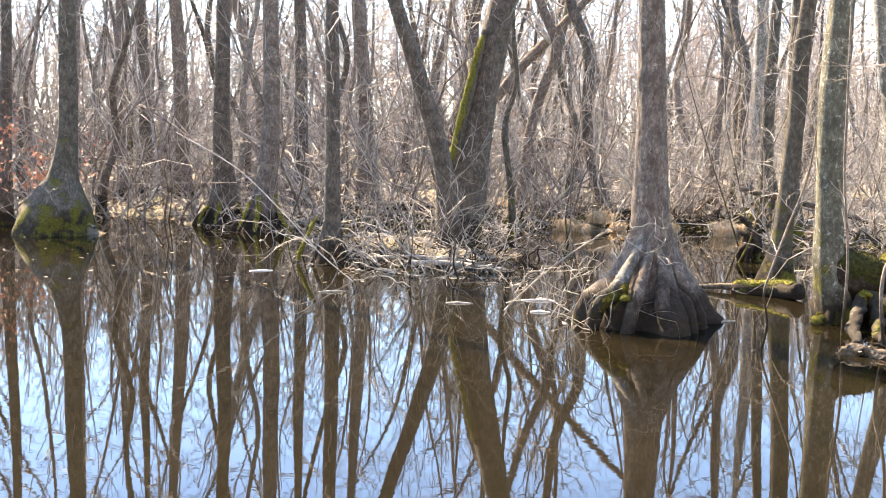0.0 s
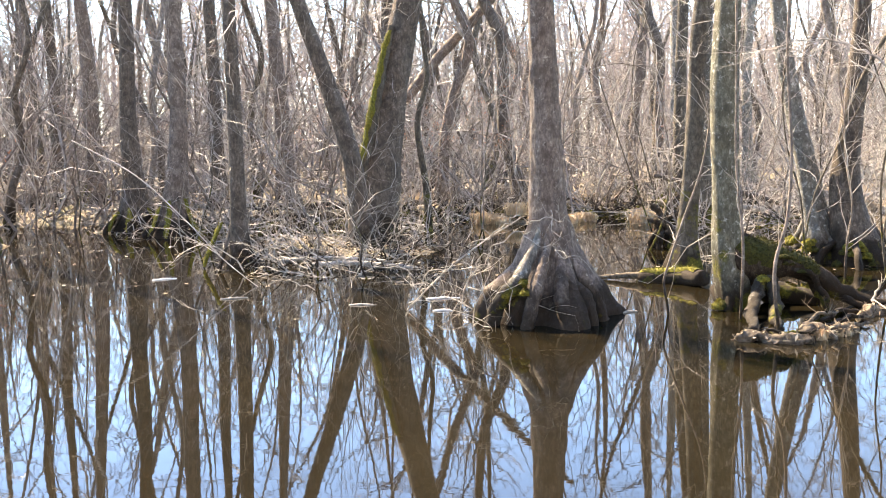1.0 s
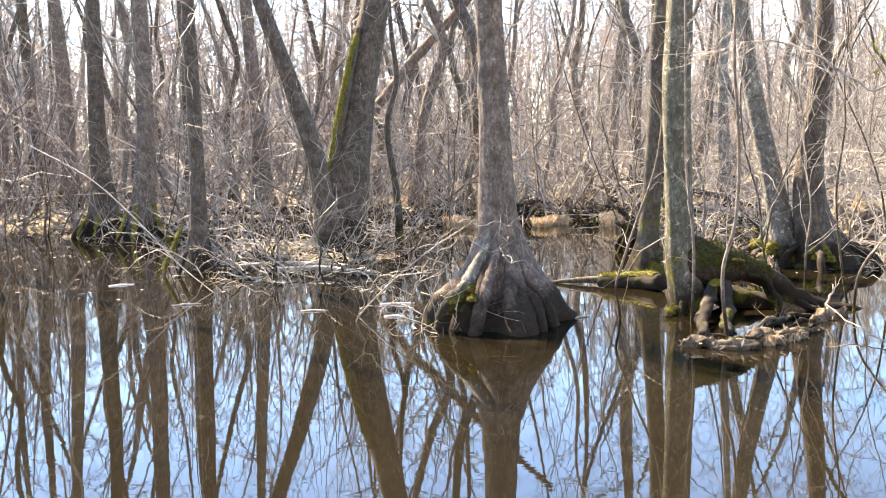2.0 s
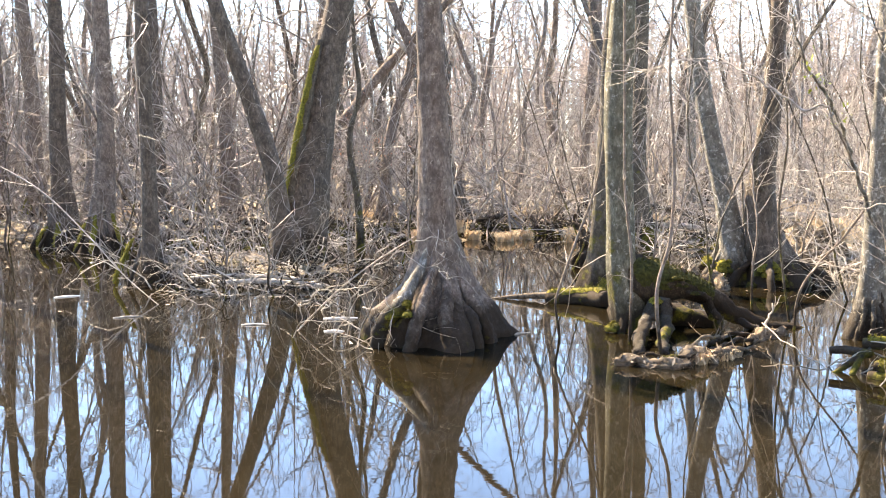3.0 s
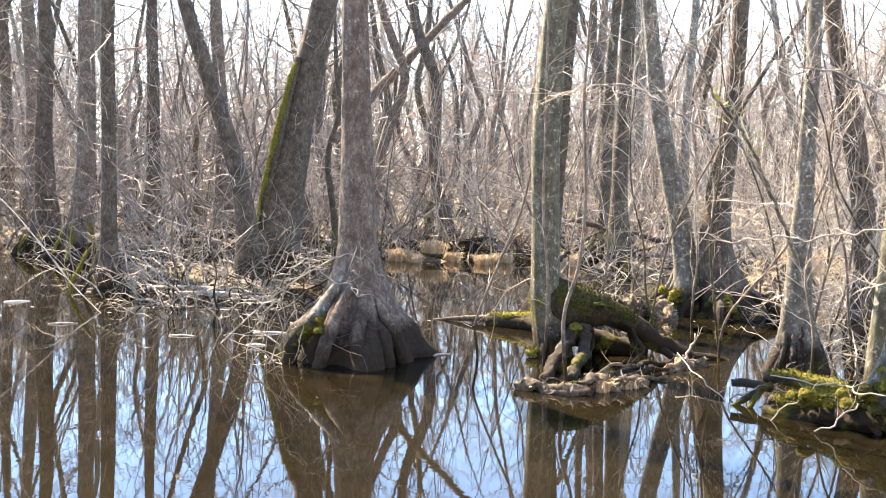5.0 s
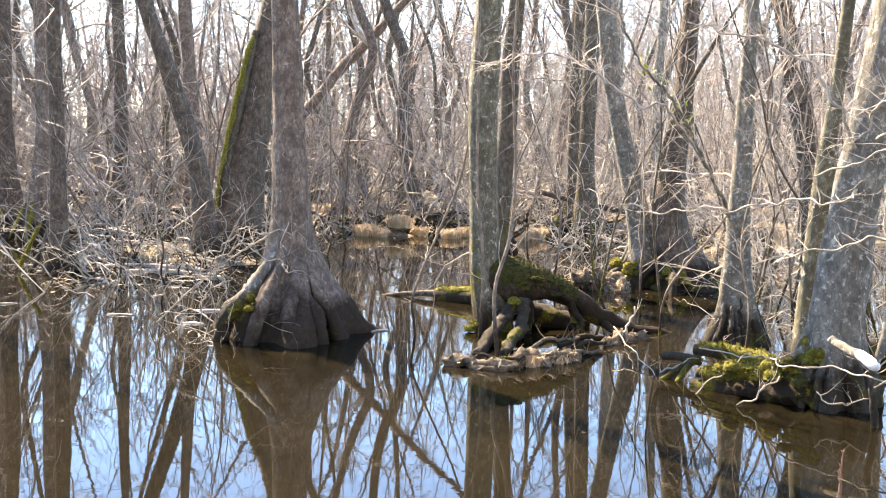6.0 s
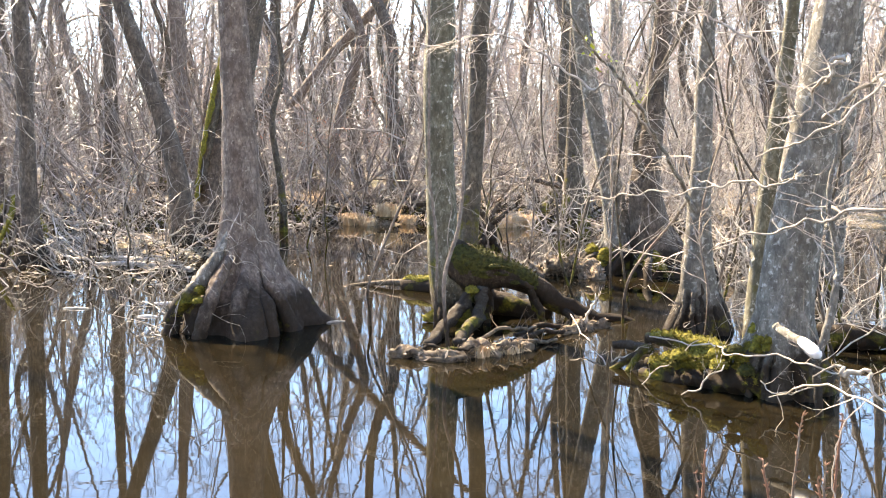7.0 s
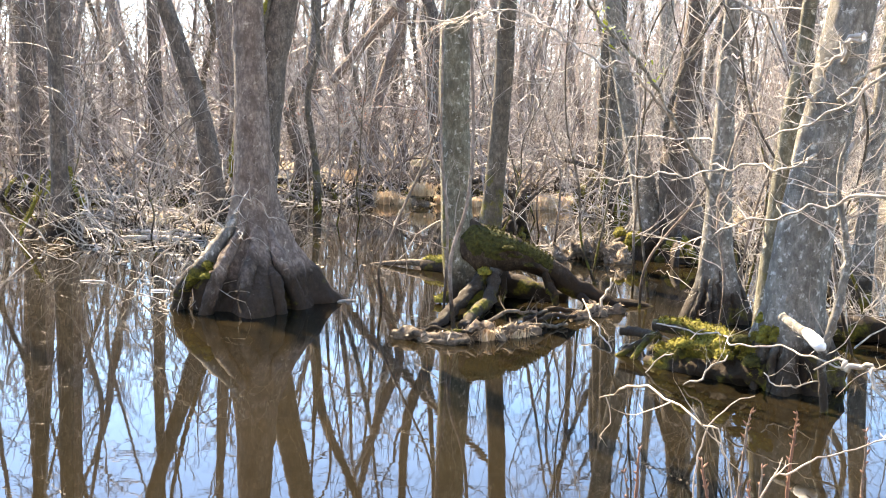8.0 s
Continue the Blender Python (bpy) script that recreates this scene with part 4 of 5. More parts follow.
log([(5.84, 6.62, -0.35, 0.026), (5.83, 6.61, 0.0, 0.025), (5.81, 6.6, 0.32, 0.024), (5.87, 6.6, 0.62, 0.025), (5.92, 6.6, 0.86, 0.022), (5.89, 6.6, 1.02, 0.019), (5.85, 6.6, 1.2, 0.017), (5.85, 6.6, 1.42, 0.013), (5.9, 6.58, 1.8, 0.008)], "crooked grey dead stem standing in water", BARK_PALE, 76, name="dead_stem", category="branch", twigs=14, twig_len=0.5, crook=0.005, twig_mat=TWIG, twig_r=0.004)
for k, q in enumerate(([(5.13, 7.95, 0.24, 0.007), (5.42, 7.50, 0.26, 0.008), (5.43, 7.00, 0.31, 0.008), (5.62, 6.75, 0.33, 0.008), (5.73, 6.50, 0.35, 0.008), (5.82, 6.30, 0.34, 0.007)], [(4.97, 7.50, -0.01, 0.006), (5.16, 7.50, 0.15, 0.007), (5.36, 7.50, 0.28, 0.005)], [(5.15, 7.15, 0.01, 0.006), (5.23, 7.05, 0.08, 0.008), (5.31, 7.00, 0.18, 0.008), (5.38, 7.00, 0.24, 0.006)], [(5.54, 6.80, 0.18, 0.005), (5.61, 6.75, 0.11, 0.006), (5.70, 6.70, 0.13, 0.006), (5.81, 6.65, 0.16, 0.005)], [(4.77, 9.20, 0.19, 0.007), (4.81, 8.60, 0.07, 0.007), (4.87, 8.00, -0.01, 0.007), (4.92, 7.40, -0.05, 0.005)])):
    log([(x, y, z, r * 0.7) for x, y, z, r in q], "thin bleached branch propped on mossy wood", DEAD, 77 + k, name="branch", category="branch", twigs=5, twig_len=0.2, crook=0.012, twig_r=0.002)
log([(5.620, 6.200, 0.342, 0.0040), (5.746, 6.150, 0.422, 0.0080), (5.731, 6.100, 0.368, 0.0160), (5.769, 6.050, 0.395, 0.0150), (5.820, 6.000, 0.423, 0.0120), (5.813, 5.900, 0.374, 0.0090), (5.866, 5.800, 0.229, 0.0050)], "forked bleached branch end above the water", DEAD, 82, name="branch", category="branch", twigs=6, twig_len=0.25, crook=0.01, twig_r=0.003)

mud_heap([(4.9, 13.3, 0.0, 0.1), (5.2, 13.2, 0.03, 0.16), (5.5, 13.1, 0.03, 0.15), (5.7, 12.7, 0.0, 0.1)], "bank of pale dry litter against pale trunks", 5, 500)
mud_heap([(7.7, 15.2, 0.0, 0.15), (7.95, 15.5, 0.12, 0.3), (8.25, 15.9, 0.16, 0.36), (8.6, 16.3, 0.05, 0.2)], "sunlit bank of pale straw litter", 6, 700)
for k, q in enumerate(([(4.88, 8.22, -0.03, 0.0060), (5.05, 8.1, 0.1, 0.0070), (5.3, 7.95, 0.12, 0.0060)], [(5.0, 7.95, -0.02, 0.0050), (5.25, 7.85, 0.08, 0.0060), (5.6, 7.62, 0.16, 0.0045)], [(5.2, 7.75, -0.02, 0.0040), (5.45, 7.6, 0.08, 0.0050), (5.75, 7.4, 0.12, 0.0040)])):
    log(q, "pale thin stick leaning on mossy wood", DEAD, 170 + k, twigs=3, twig_len=0.2, crook=0.012, name="stick", category="stick")

# Dark log-shaped mass, added to stand in for the dark bank.
log([(6.35, 8.75, 0.06, 0.08), (6.9, 8.6, 0.09, 0.1), (7.5, 8.5, 0.09, 0.105), (8.3, 8.6, 0.06, 0.08)], "dark log shape standing in for the bank behind the pale alder", BARK_ROOT, 79, rough=0.16, twigs=6, twig_len=0.4)

# Branches that reach out over the water.
on_tree(ALDER_S, "branch", [(5.9, 9.38, 0.95, 0.026), (5.72, 9.25, 1.2, 0.019), (5.49, 9.0, 1.55, 0.016), (5.31, 8.8, 1.7, 0.015), (5.14, 8.6, 1.98, 0.014), (4.89, 8.4, 2.17, 0.012), (4.7, 8.2, 2.35, 0.01), (4.4, 7.9, 2.7, 0.006)], BARK_PALE, seed=90, twigs=24, crook=0.02, twig_r=0.004, twig_len=0.7, twig_mat=TWIG)
on_tree(ALDER_S, "branch", [(5.4, 8.9, 1.62, 0.0120), (4.88, 8.3, 2.05, 0.0090), (4.74, 8.43, 2.04, 0.0084), (4.5, 8.55, 2.22, 0.0084), (4.3, 8.67, 2.39, 0.0072), (4.1, 8.8, 2.43, 0.0060), (3.6, 9.0, 2.4, 0.0036)], TWIG, seed=91, twigs=28, crook=0.025, twig_r=0.004, twig_len=0.6)
on_tree(ALDER_G, "branch", [(6.0, 7.2, 1.95, 0.0180), (5.98, 6.75, 2.15, 0.0120), (5.84, 6.6, 2.03, 0.0096), (5.75, 6.7, 1.91, 0.0078), (5.72, 6.8, 1.78, 0.0048)], DEAD, seed=92, twigs=16, crook=0.025, twig_r=0.004, twig_len=0.4)
on_tree(ALDER_G, "branch", [(5.98, 7.2, 1.75, 0.0150), (6.05, 6.4, 2.0, 0.0096), (5.82, 6.4, 1.74, 0.0084), (5.68, 6.6, 1.65, 0.0072), (5.55, 6.9, 1.58, 0.0048)], DEAD, seed=93, twigs=20, crook=0.025, twig_r=0.004, twig_len=0.45)
on_tree(ALDER_G, "branch", [(5.9, 7.15, 1.45, 0.0096), (5.67, 6.8, 1.41, 0.0066), (5.52, 7.2, 1.35, 0.0066), (5.16, 7.6, 1.31, 0.0060), (4.94, 8.0, 1.23, 0.0048), (4.6, 8.3, 1.3, 0.0030)], DEAD, seed=94, twigs=18, crook=0.025, twig_r=0.004, twig_len=0.35)
on_tree(ALDER_G, "branch", [(5.9, 7.15, 1.2, 0.0096), (5.9, 5.9, 1.3, 0.0084), (5.67, 6.0, 1.27, 0.0078), (5.57, 6.2, 1.2, 0.0072), (5.4, 6.4, 1.11, 0.0054), (5.2, 6.6, 1.05, 0.0030)], DEAD, seed=95, twigs=24, crook=0.025, twig_r=0.004, twig_len=0.35)
on_tree(ALDER_G, "branch", [(5.95, 7.2, 1.6, 0.0120), (5.7, 7.1, 2.05, 0.0096), (5.3, 7.4, 2.45, 0.0072), (4.8, 7.5, 2.55, 0.0042)], TWIG, seed=96, twigs=32, crook=0.025, twig_r=0.004, twig_len=0.5)
on_tree(TWIN_B, "branch", [(6.35, 13.20, 1.10, 0.042), (6.15, 13.00, 1.50, 0.035), (6.30, 12.90, 2.20, 0.032), (6.70, 12.80, 3.00, 0.025), (7.20, 12.70, 3.80, 0.014)], BARK_MOSS, seed=97, twigs=10, twig_len=0.8, twig_mat=TWIG)
leaf_rng = np.random.default_rng(14)
fresh = Buf()
for x, y, z in ((4.9, 8.4, 2.2), (5.14, 8.6, 2.0), (4.72, 8.22, 2.36)):
    c0 = np.array([x, y, z]) - np.array(ALDER_S.location) + leaf_rng.normal(0, 0.05, (16, 3))
    du, dv = leaf_rng.normal(0, 0.014, (16, 3)), leaf_rng.normal(0, 0.009, (16, 3))
    fresh.quads(np.stack([c0 - du, c0 - dv, c0 + du, c0 + dv], 1))
tagged(part("leaves", fresh, LEAF_GREEN, ALDER_S, "", False), kind="stuff")
on_tree(ALDER_T, "branch", [(7.2, 10.9, 1.0, 0.04), (7.5, 10.6, 1.6, 0.03), (7.3, 10.3, 2.3, 0.025), (7.6, 10.0, 3.0, 0.015)], TWIG, seed=98, twigs=14, twig_len=0.7)
on_tree(ALDER_M, "stem_moss_side", [(0.1, 18.2, 0.9, 0.09), (0.32, 18.15, 2.0, 0.09), (0.5, 18.15, 2.8, 0.075), (0.68, 18.2, 3.6, 0.05)], BARK_MOSS, seed=99)
moss_coat("moss", ALDER_M, [(0.1, 18.15, 0.6, 0.1), (0.22, 18.1, 1.4, 0.1), (0.36, 18.1, 2.1, 0.1), (0.54, 18.12, 2.9, 0.085), (0.68, 18.15, 3.5, 0.06)], ALDER_M.location, (0.1, 1.1), 0.02, 13, "bright streak of yellow-green moss", 500)
for tree, seed, foot, low, high, n in ((TWIN_A, 1, 0.36, -3.4, -1.8, 16), (TWIN_B, 2, 0.46, -2.3, -1.7, 8)):
    rng0 = np.random.default_rng(seed + 40)
    for k in range(n + 5):
        z = rng0.uniform(0.02, 0.3) if k < n else rng0.uniform(0.0, 0.2)
        a = rng0.uniform(low, high) if k < n else rng0.uniform(-3.0, 0.0)
        q = foot * (1 - 0.75 * z)
        cushion(tree, (tree.location.x + q * math.cos(a), tree.location.y + q * math.sin(a), z), rng0.uniform(0.03, 0.075), 20 + seed * 30 + k, 0.9, MOSS if k < n else MOSS_DARK)
for tree, n in ((ALDER_E, 5), (ALDER_F, 5), (ALDER_K, 5), (ALDER_D, 2)):
    rng0 = np.random.default_rng(n + int(tree.location.y))
    for k in range(n):
        a = -2.6 + k * 0.5 + rng0.normal(0, 0.15)
        c, d = math.cos(a), math.sin(a)
        x0, y0 = tree.location.x, tree.location.y
        q = [(x0 + 0.22 * c, y0 + 0.22 * d, rng0.uniform(0.4, 0.9), 0.018), (x0 + 0.36 * c, y0 + 0.36 * d, 0.3, 0.03), (x0 + (0.5 + 0.08 * (k % 3)) * c, y0 + 0.52 * d, 0.02, 0.026)]
        if k % 2 == 0:
            moss_coat("moss", tree, q, tree.location, (0.0, 1.0), 0.02, 30 + k, "yellow-green moss", 150)
        else:
            on_tree(tree, "root", q, BARK_DARK, seed=110 + k)


for k, q in enumerate(([(1.2, 9.7, 0.72, 0.0037), (1.45, 9.55, 0.86, 0.0056), (1.75, 9.5, 0.98, 0.0050), (2.0, 9.5, 0.92, 0.0043), (2.3, 9.5, 0.78, 0.0025)], [(0.95, 9.8, 0.5, 0.0031), (1.3, 9.5, 0.6, 0.0050), (1.6, 9.4, 0.8, 0.0050), (1.95, 9.3, 0.7, 0.0037), (2.35, 9.25, 0.45, 0.0019)],
                       [(1.0, 9.6, -0.05, 0.0050), (1.15, 9.5, 0.4, 0.0050), (1.4, 9.35, 0.62, 0.0037), (1.5, 9.2, 0.25, 0.0019)], [(0.6, 10.2, -0.05, 0.0056), (0.8, 10.1, 0.4, 0.0056), (0.95, 10.0, 0.45, 0.0050), (1.05, 9.95, 0.1, 0.0031)])):
    log(q, "bleached twig arching in front of a trunk", DEAD, 180 + k, twigs=10, twig_len=0.22, crook=0.04, name="branch", category="branch", twig_r=0.004)


# ---- saplings in the water ----
def sapling(keys, label, seed, twigs=8, twig_len=0.5, material=TWIG, name="sapling", twig_r=0.005):
    at = (keys[0][0], keys[0][1], 0.0)
    root = thing(name, at, label, "sapling")
    limb("stem", root, keys, at, material, seed=seed, sides=7, rough=0.05, twigs=twigs, twig_len=twig_len, twig_mat=TWIG, twig_r=twig_r)
    return root


sapling([(3.73, 8.7, -0.1, 0.017), (3.69, 8.74, 0.53, 0.016), (3.81, 8.78, 0.99, 0.015), (3.85, 8.82, 1.54, 0.014), (3.82, 8.86, 2.31, 0.012), (3.85, 8.9, 2.9, 0.011), (3.9, 8.9, 4.2, 0.006)], "slender grey sapling rising through stilt roots", 1, 12, 0.5, BARK_WOOD)
sapling([(3.63, 9.4, -0.1, 0.014), (3.66, 9.43, 0.68, 0.013), (3.6, 9.45, 1.37, 0.012), (3.6, 9.48, 2.01, 0.011), (3.6, 9.5, 2.98, 0.01), (3.6, 9.5, 4.0, 0.005)], "thin straight sapling beside the mossy trunk", 2, 12, 0.4, BARK_WOOD)
sapling([(3.09, 9.8, -0.1, 0.013), (3.08, 9.84, 0.1, 0.012), (3.06, 9.88, 0.3, 0.011), (3.12, 9.9, 0.5, 0.012), (3.28, 10.0, 0.88, 0.012), (3.48, 10.1, 1.35, 0.011), (3.59, 10.2, 1.82, 0.009), (3.7, 10.3, 2.6, 0.006)], "crooked thin sapling leaning over the water", 3, 14, 0.4, BARK_WOOD)
for k, (x, y, h) in enumerate(((5.35, 9.9, 3.4), (5.55, 10.4, 3.8), (6.15, 9.9, 3.6), (6.45, 10.6, 3.9), (5.75, 8.75, 3.2), (6.2, 8.6, 3.4), (6.6, 8.1, 3.2), (7.0, 8.9, 3.6), (6.9, 11.2, 4.2), (5.2, 11.3, 3.4), (7.9, 11.4, 4.0), (4.75, 16.2, 4.5), (4.95, 15.6, 3.5), (4.3, 15.4, 3.0), (4.5, 14.2, 2.6), (5.1, 17.8, 4.5), (5.9, 15.9, 4.0), (6.6, 14.8, 4.2), (7.2, 13.9, 3.8), (6.75, 11.6, 3.6), (6.55, 9.6, 3.4), (7.0, 9.7, 3.8),
                               (-0.4, 13.4, 2.0), (0.3, 13.0, 1.8), (-0.9, 16.5, 3.5), (-2.6, 17.5, 3.2), (-2.2, 16.2, 2.6), (-5.6, 21.5, 4.0), (-5.0, 22.5, 4.5), (5.2, 12.0, 3.4), (4.9, 13.4, 3.6), (7.6, 12.6, 3.4), (6.9, 10.4, 3.2), (7.7, 9.9, 3.4), (5.6, 11.6, 3.0), (8.6, 13.5, 3.8), (-7.6, 24.0, 4.5), (-7.9, 24.5, 4.0), (1.9, 16.8, 3.2), (2.2, 18.0, 3.6))):
    rng0 = np.random.default_rng(k + 77)
    kx, ky, px, py = 0.0, 0.0, x, y
    q = []
    for i in range(7):
        q.append((px, py, -0.15 + h * i / 6, 0.011 * (1 - 0.8 * i / 6) + 0.003))
        kx, ky = kx * 0.6 + rng0.normal(0, 0.12), ky * 0.6 + rng0.normal(0, 0.12)
        px, py = px + kx, py + ky
    sapling(q, ("thin bare sapling standing in the water", "crooked mossy sapling standing in the water")[k % 2], 10 + k, 20, 0.8, (BARK_WOOD, BARK_MOSS)[k % 2])

# ---- brush ----
def brush(name, label, spots, seed, material, length, r, up=0.5, kids=4, lean=(0, 0)):
    """A thicket of dead twigs. spots: (x, y, half-width, half-depth, number)."""
    rng = np.random.default_rng(seed + 2000)
    buf = Buf()
    for x, y, sx, sy, n in spots:
        for _ in range(n):
            a, q = rng.uniform(0, 6.3), math.sqrt(rng.random())
            px, py = x + sx * q * math.cos(a), y + sy * q * math.sin(a)
            z = max(-0.04, floor_at(px, py)) + rng.uniform(-0.02, 0.12)
            d = (rng.normal(lean[0], 0.7), rng.normal(lean[1], 0.6), up + rng.normal(0, 0.35))
            twig(buf, rng, (px, py, z), d, rng.uniform(*length), rng.uniform(*r), kids, 1, 0.55, -0.1, 3, 6)
    return tagged(part(name, buf, material), label, "brush", kind="stuff")


brush("brush_heap", "heap of bleached dead twigs in the shallows", [(0.0, 13.9, 1.4, 0.6, 17), (0.7, 13.5, 0.6, 0.4, 6), (-0.9, 14.4, 0.8, 0.6, 9), (0.3, 15.4, 1.3, 0.7, 20)], 1, DEAD, (0.3, 1.0), (0.006, 0.016), 0.3, 4)
brush("brush_heap", "dark twigs matted under bleached ones", [(0.0, 14.1, 1.5, 0.7, 70), (0.7, 13.6, 0.6, 0.4, 18), (-0.9, 14.6, 0.9, 0.7, 36), (0.3, 15.6, 1.3, 0.8, 60)], 7, BARK_DARK, (0.25, 0.8), (0.007, 0.018), 0.15, 3)
brush("brush_heap", "tangle of brown dead twigs round leaning trunks", [(-0.2, 16.4, 1.6, 1.2, 45), (-1.6, 17.8, 1.4, 1.0, 40), (-3.0, 20.5, 1.8, 1.0, 70), (1.4, 21.5, 1.6, 1.4, 70)], 2, TWIG, (0.5, 1.7), (0.007, 0.016), 0.6, 5)
brush("twig_spray", "spray of thin bleached twigs against the broad alder foot", [(1.45, 9.5, 0.28, 0.16, 10), (1.2, 9.8, 0.2, 0.2, 5)], 3, DEAD, (0.3, 0.85), (0.004, 0.009), 0.75, 4, (-0.45, 0.0))
brush("twig_spray", "fallen twigs hanging into the water", [(0.8, 10.7, 0.4, 0.4, 2), (0.1, 11.9, 0.8, 0.5, 3), (-0.9, 13.2, 0.8, 0.4, 10), (0.7, 12.3, 0.4, 0.4, 3)], 4, TWIG, (0.3, 0.9), (0.004, 0.009), 0.3)
brush("brush_heap", "dead brush along the far hummocks", [(6.8, 22.4, 1.6, 1.0, 90), (4.4, 23.5, 1.8, 1.2, 90), (9.0, 19.0, 1.6, 1.4, 80), (8.4, 14.8, 1.0, 0.8, 60), (6.9, 18.8, 1.2, 1.0, 60), (11.5, 21.5, 2.0, 2.0, 90), (-6.5, 24.0, 3.5, 1.4, 130), (-10.0, 22.0, 2.5, 1.5, 80)], 5, TWIG, (0.4, 1.6), (0.006, 0.015), 0.6)
brush("brush_heap", "dry litter and twigs round the pale trunks", [(5.2, 14.0, 0.6, 0.3, 26), (7.5, 12.6, 0.6, 0.5, 24), (7.4, 9.6, 0.8, 0.7, 22), (6.7, 9.2, 0.5, 0.4, 10)], 6, DEAD, (0.25, 0.9), (0.004, 0.01), 0.5)


def fallen_leaves():
    """Leaves on every hummock, and a few that float."""
    rng = np.random.default_rng(31)
    n = 60000
    y = 12 + 34 * rng.random(n) ** 1.3
    y[:9000] = rng.uniform(-5.0, 2.4, 9000)
    x = rng.uniform(-0.5, 0.52, n) * y + rng.uniform(-2, 3, n)
    x[:9000] = rng.uniform(-4, 8, 9000)
    z = bed(x, y)
    keep = (z > -0.02) | (rng.random(n) < 0.012)
    x, y, z = x[keep], y[keep], np.maximum(z[keep], 0.004) + 0.012
    k = len(x)
    a = rng.uniform(0, 6.3, k)
    tilt = np.where(z > 0.03, rng.normal(0, 0.5, k), 0.0)
    u = np.stack([np.cos(a), np.sin(a), tilt], 1) * rng.uniform(0.02, 0.05, (k, 1))
    v = np.stack([-np.sin(a), np.cos(a), np.where(z > 0.03, rng.normal(0, 0.5, k), 0.0)], 1) * rng.uniform(0.012, 0.03, (k, 1))
    c = np.stack([x, y, z], 1)
    buf = Buf()
    buf.quads(np.stack([c - u, c - v, c + u, c + v], 1))
    tagged(part("fallen_leaves", buf, LITTER_LEAF, None, "", False), "layer of tan and brown fallen leaves", "leaves", kind="stuff")


fallen_leaves()

brush("brush_heap", "curling bleached twigs arching out of the water", [(1.0, 11.2, 0.45, 0.6, 2), (0.5, 11.9, 0.6, 0.5, 2), (1.25, 10.2, 0.2, 0.3, 4), (0.2, 13.4, 0.8, 0.4, 8), (-0.8, 13.9, 0.7, 0.4, 8)], 8, DEAD, (0.35, 1.0), (0.005, 0.011), 0.9, 5, (0.15, -0.1))
brush("brush_heap", "dark tangle of dead roots and branches behind open water", [(2.6, 22.3, 0.9, 0.5, 60), (3.6, 23.0, 1.0, 0.6, 60), (1.3, 22.6, 0.9, 0.6, 50), (5.4, 22.2, 0.8, 0.5, 50), (6.8, 21.6, 0.7, 0.4, 50), (8.0, 18.6, 0.8, 0.5, 50), (-2.2, 20.6, 1.0, 0.5, 50), (-0.6, 19.4, 0.8, 0.5, 50), (9.8, 20.0, 0.8, 0.6, 50)], 9, BARK_WOOD, (0.4, 1.3), (0.015, 0.045), 0.5, 4)

brush("brush_heap", "bold arching bleached twigs over a low heap", [(-0.2, 13.4, 1.5, 0.7, 13), (0.5, 13.3, 0.6, 0.5, 6), (-1.4, 14.6, 0.9, 0.6, 8)], 11, DEAD, (0.6, 1.5), (0.007, 0.014), 0.6, 4, (0.1, -0.1))
brush("twig_spray", "thin sunlit twigs among young stems", [(6.7, 9.6, 0.6, 0.6, 22), (6.9, 8.4, 0.6, 0.5, 18), (7.4, 11.6, 0.8, 0.6, 24)], 12, DEAD, (0.7, 1.8), (0.004, 0.009), 1.1, 5)

def root_snag(x, y, high, seed):
    """A dark stump of twisted roots standing in the water."""
    rng = np.random.default_rng(seed + 800)
    root = thing("root_snag", (x, y, 0), "dark twisted root snag standing in open water", "stump")
    for k in range(7):
        a = 0.9 * k + rng.normal(0, 0.3)
        c, d, w = math.cos(a), math.sin(a), rng.uniform(0.1, 0.26)
        top = high * rng.uniform(0.6, 1.05)
        limb("root", root, [(x + w * c, y + w * d, -0.3, 0.04), (x + 0.8 * w * c, y + 0.8 * w * d, 0.12, 0.045), (x + 0.3 * w * c, y + 0.3 * w * d, top * 0.55, 0.06), (x + 0.5 * w * d, y - 0.3 * w * c, top * 0.85, 0.045), (x + 1.2 * w * d, y - 0.6 * w * c, top, 0.02)], root.location, BARK_ROOT, seed=seed * 10 + k, sides=9, rough=0.2, crook=0.02)
    return root


root_snag(4.62, 15.6, 0.7, 1)

# ---- fallen logs and sticks farther off ----
log([(-7.5, 31.5, 0.3, 0.1), (-5.5, 31.8, 0.28, 0.12), (-3.5, 31.0, 0.3, 0.11)], "fallen grey trunk among the trees", BARK, 120)
log([(-2.9, 26.0, 0.12, 0.09), (-1.5, 25.4, 0.15, 0.1), (-0.2, 25.6, 0.1, 0.07)], "dark fallen trunk on a hummock", BARK_DARK, 121)
log([(9.2, 22.3, 0.25, 0.07), (10.4, 22.6, 0.28, 0.08), (11.8, 22.4, 0.25, 0.07)], "pale fallen trunk among sedge", DEAD, 122)
log([(7.0, 21.8, 0.15, 0.06), (7.8, 21.5, 0.17, 0.07), (8.4, 21.6, 0.1, 0.05)], "pale fallen log with flaking bark", DEAD, 123)
log([(2.6, 23.2, 0.1, 0.07), (3.6, 22.6, 0.25, 0.06), (4.5, 22.3, 0.4, 0.04)], "dark branch lying across a hummock", BARK_DARK, 124, twigs=8, twig_len=0.5)
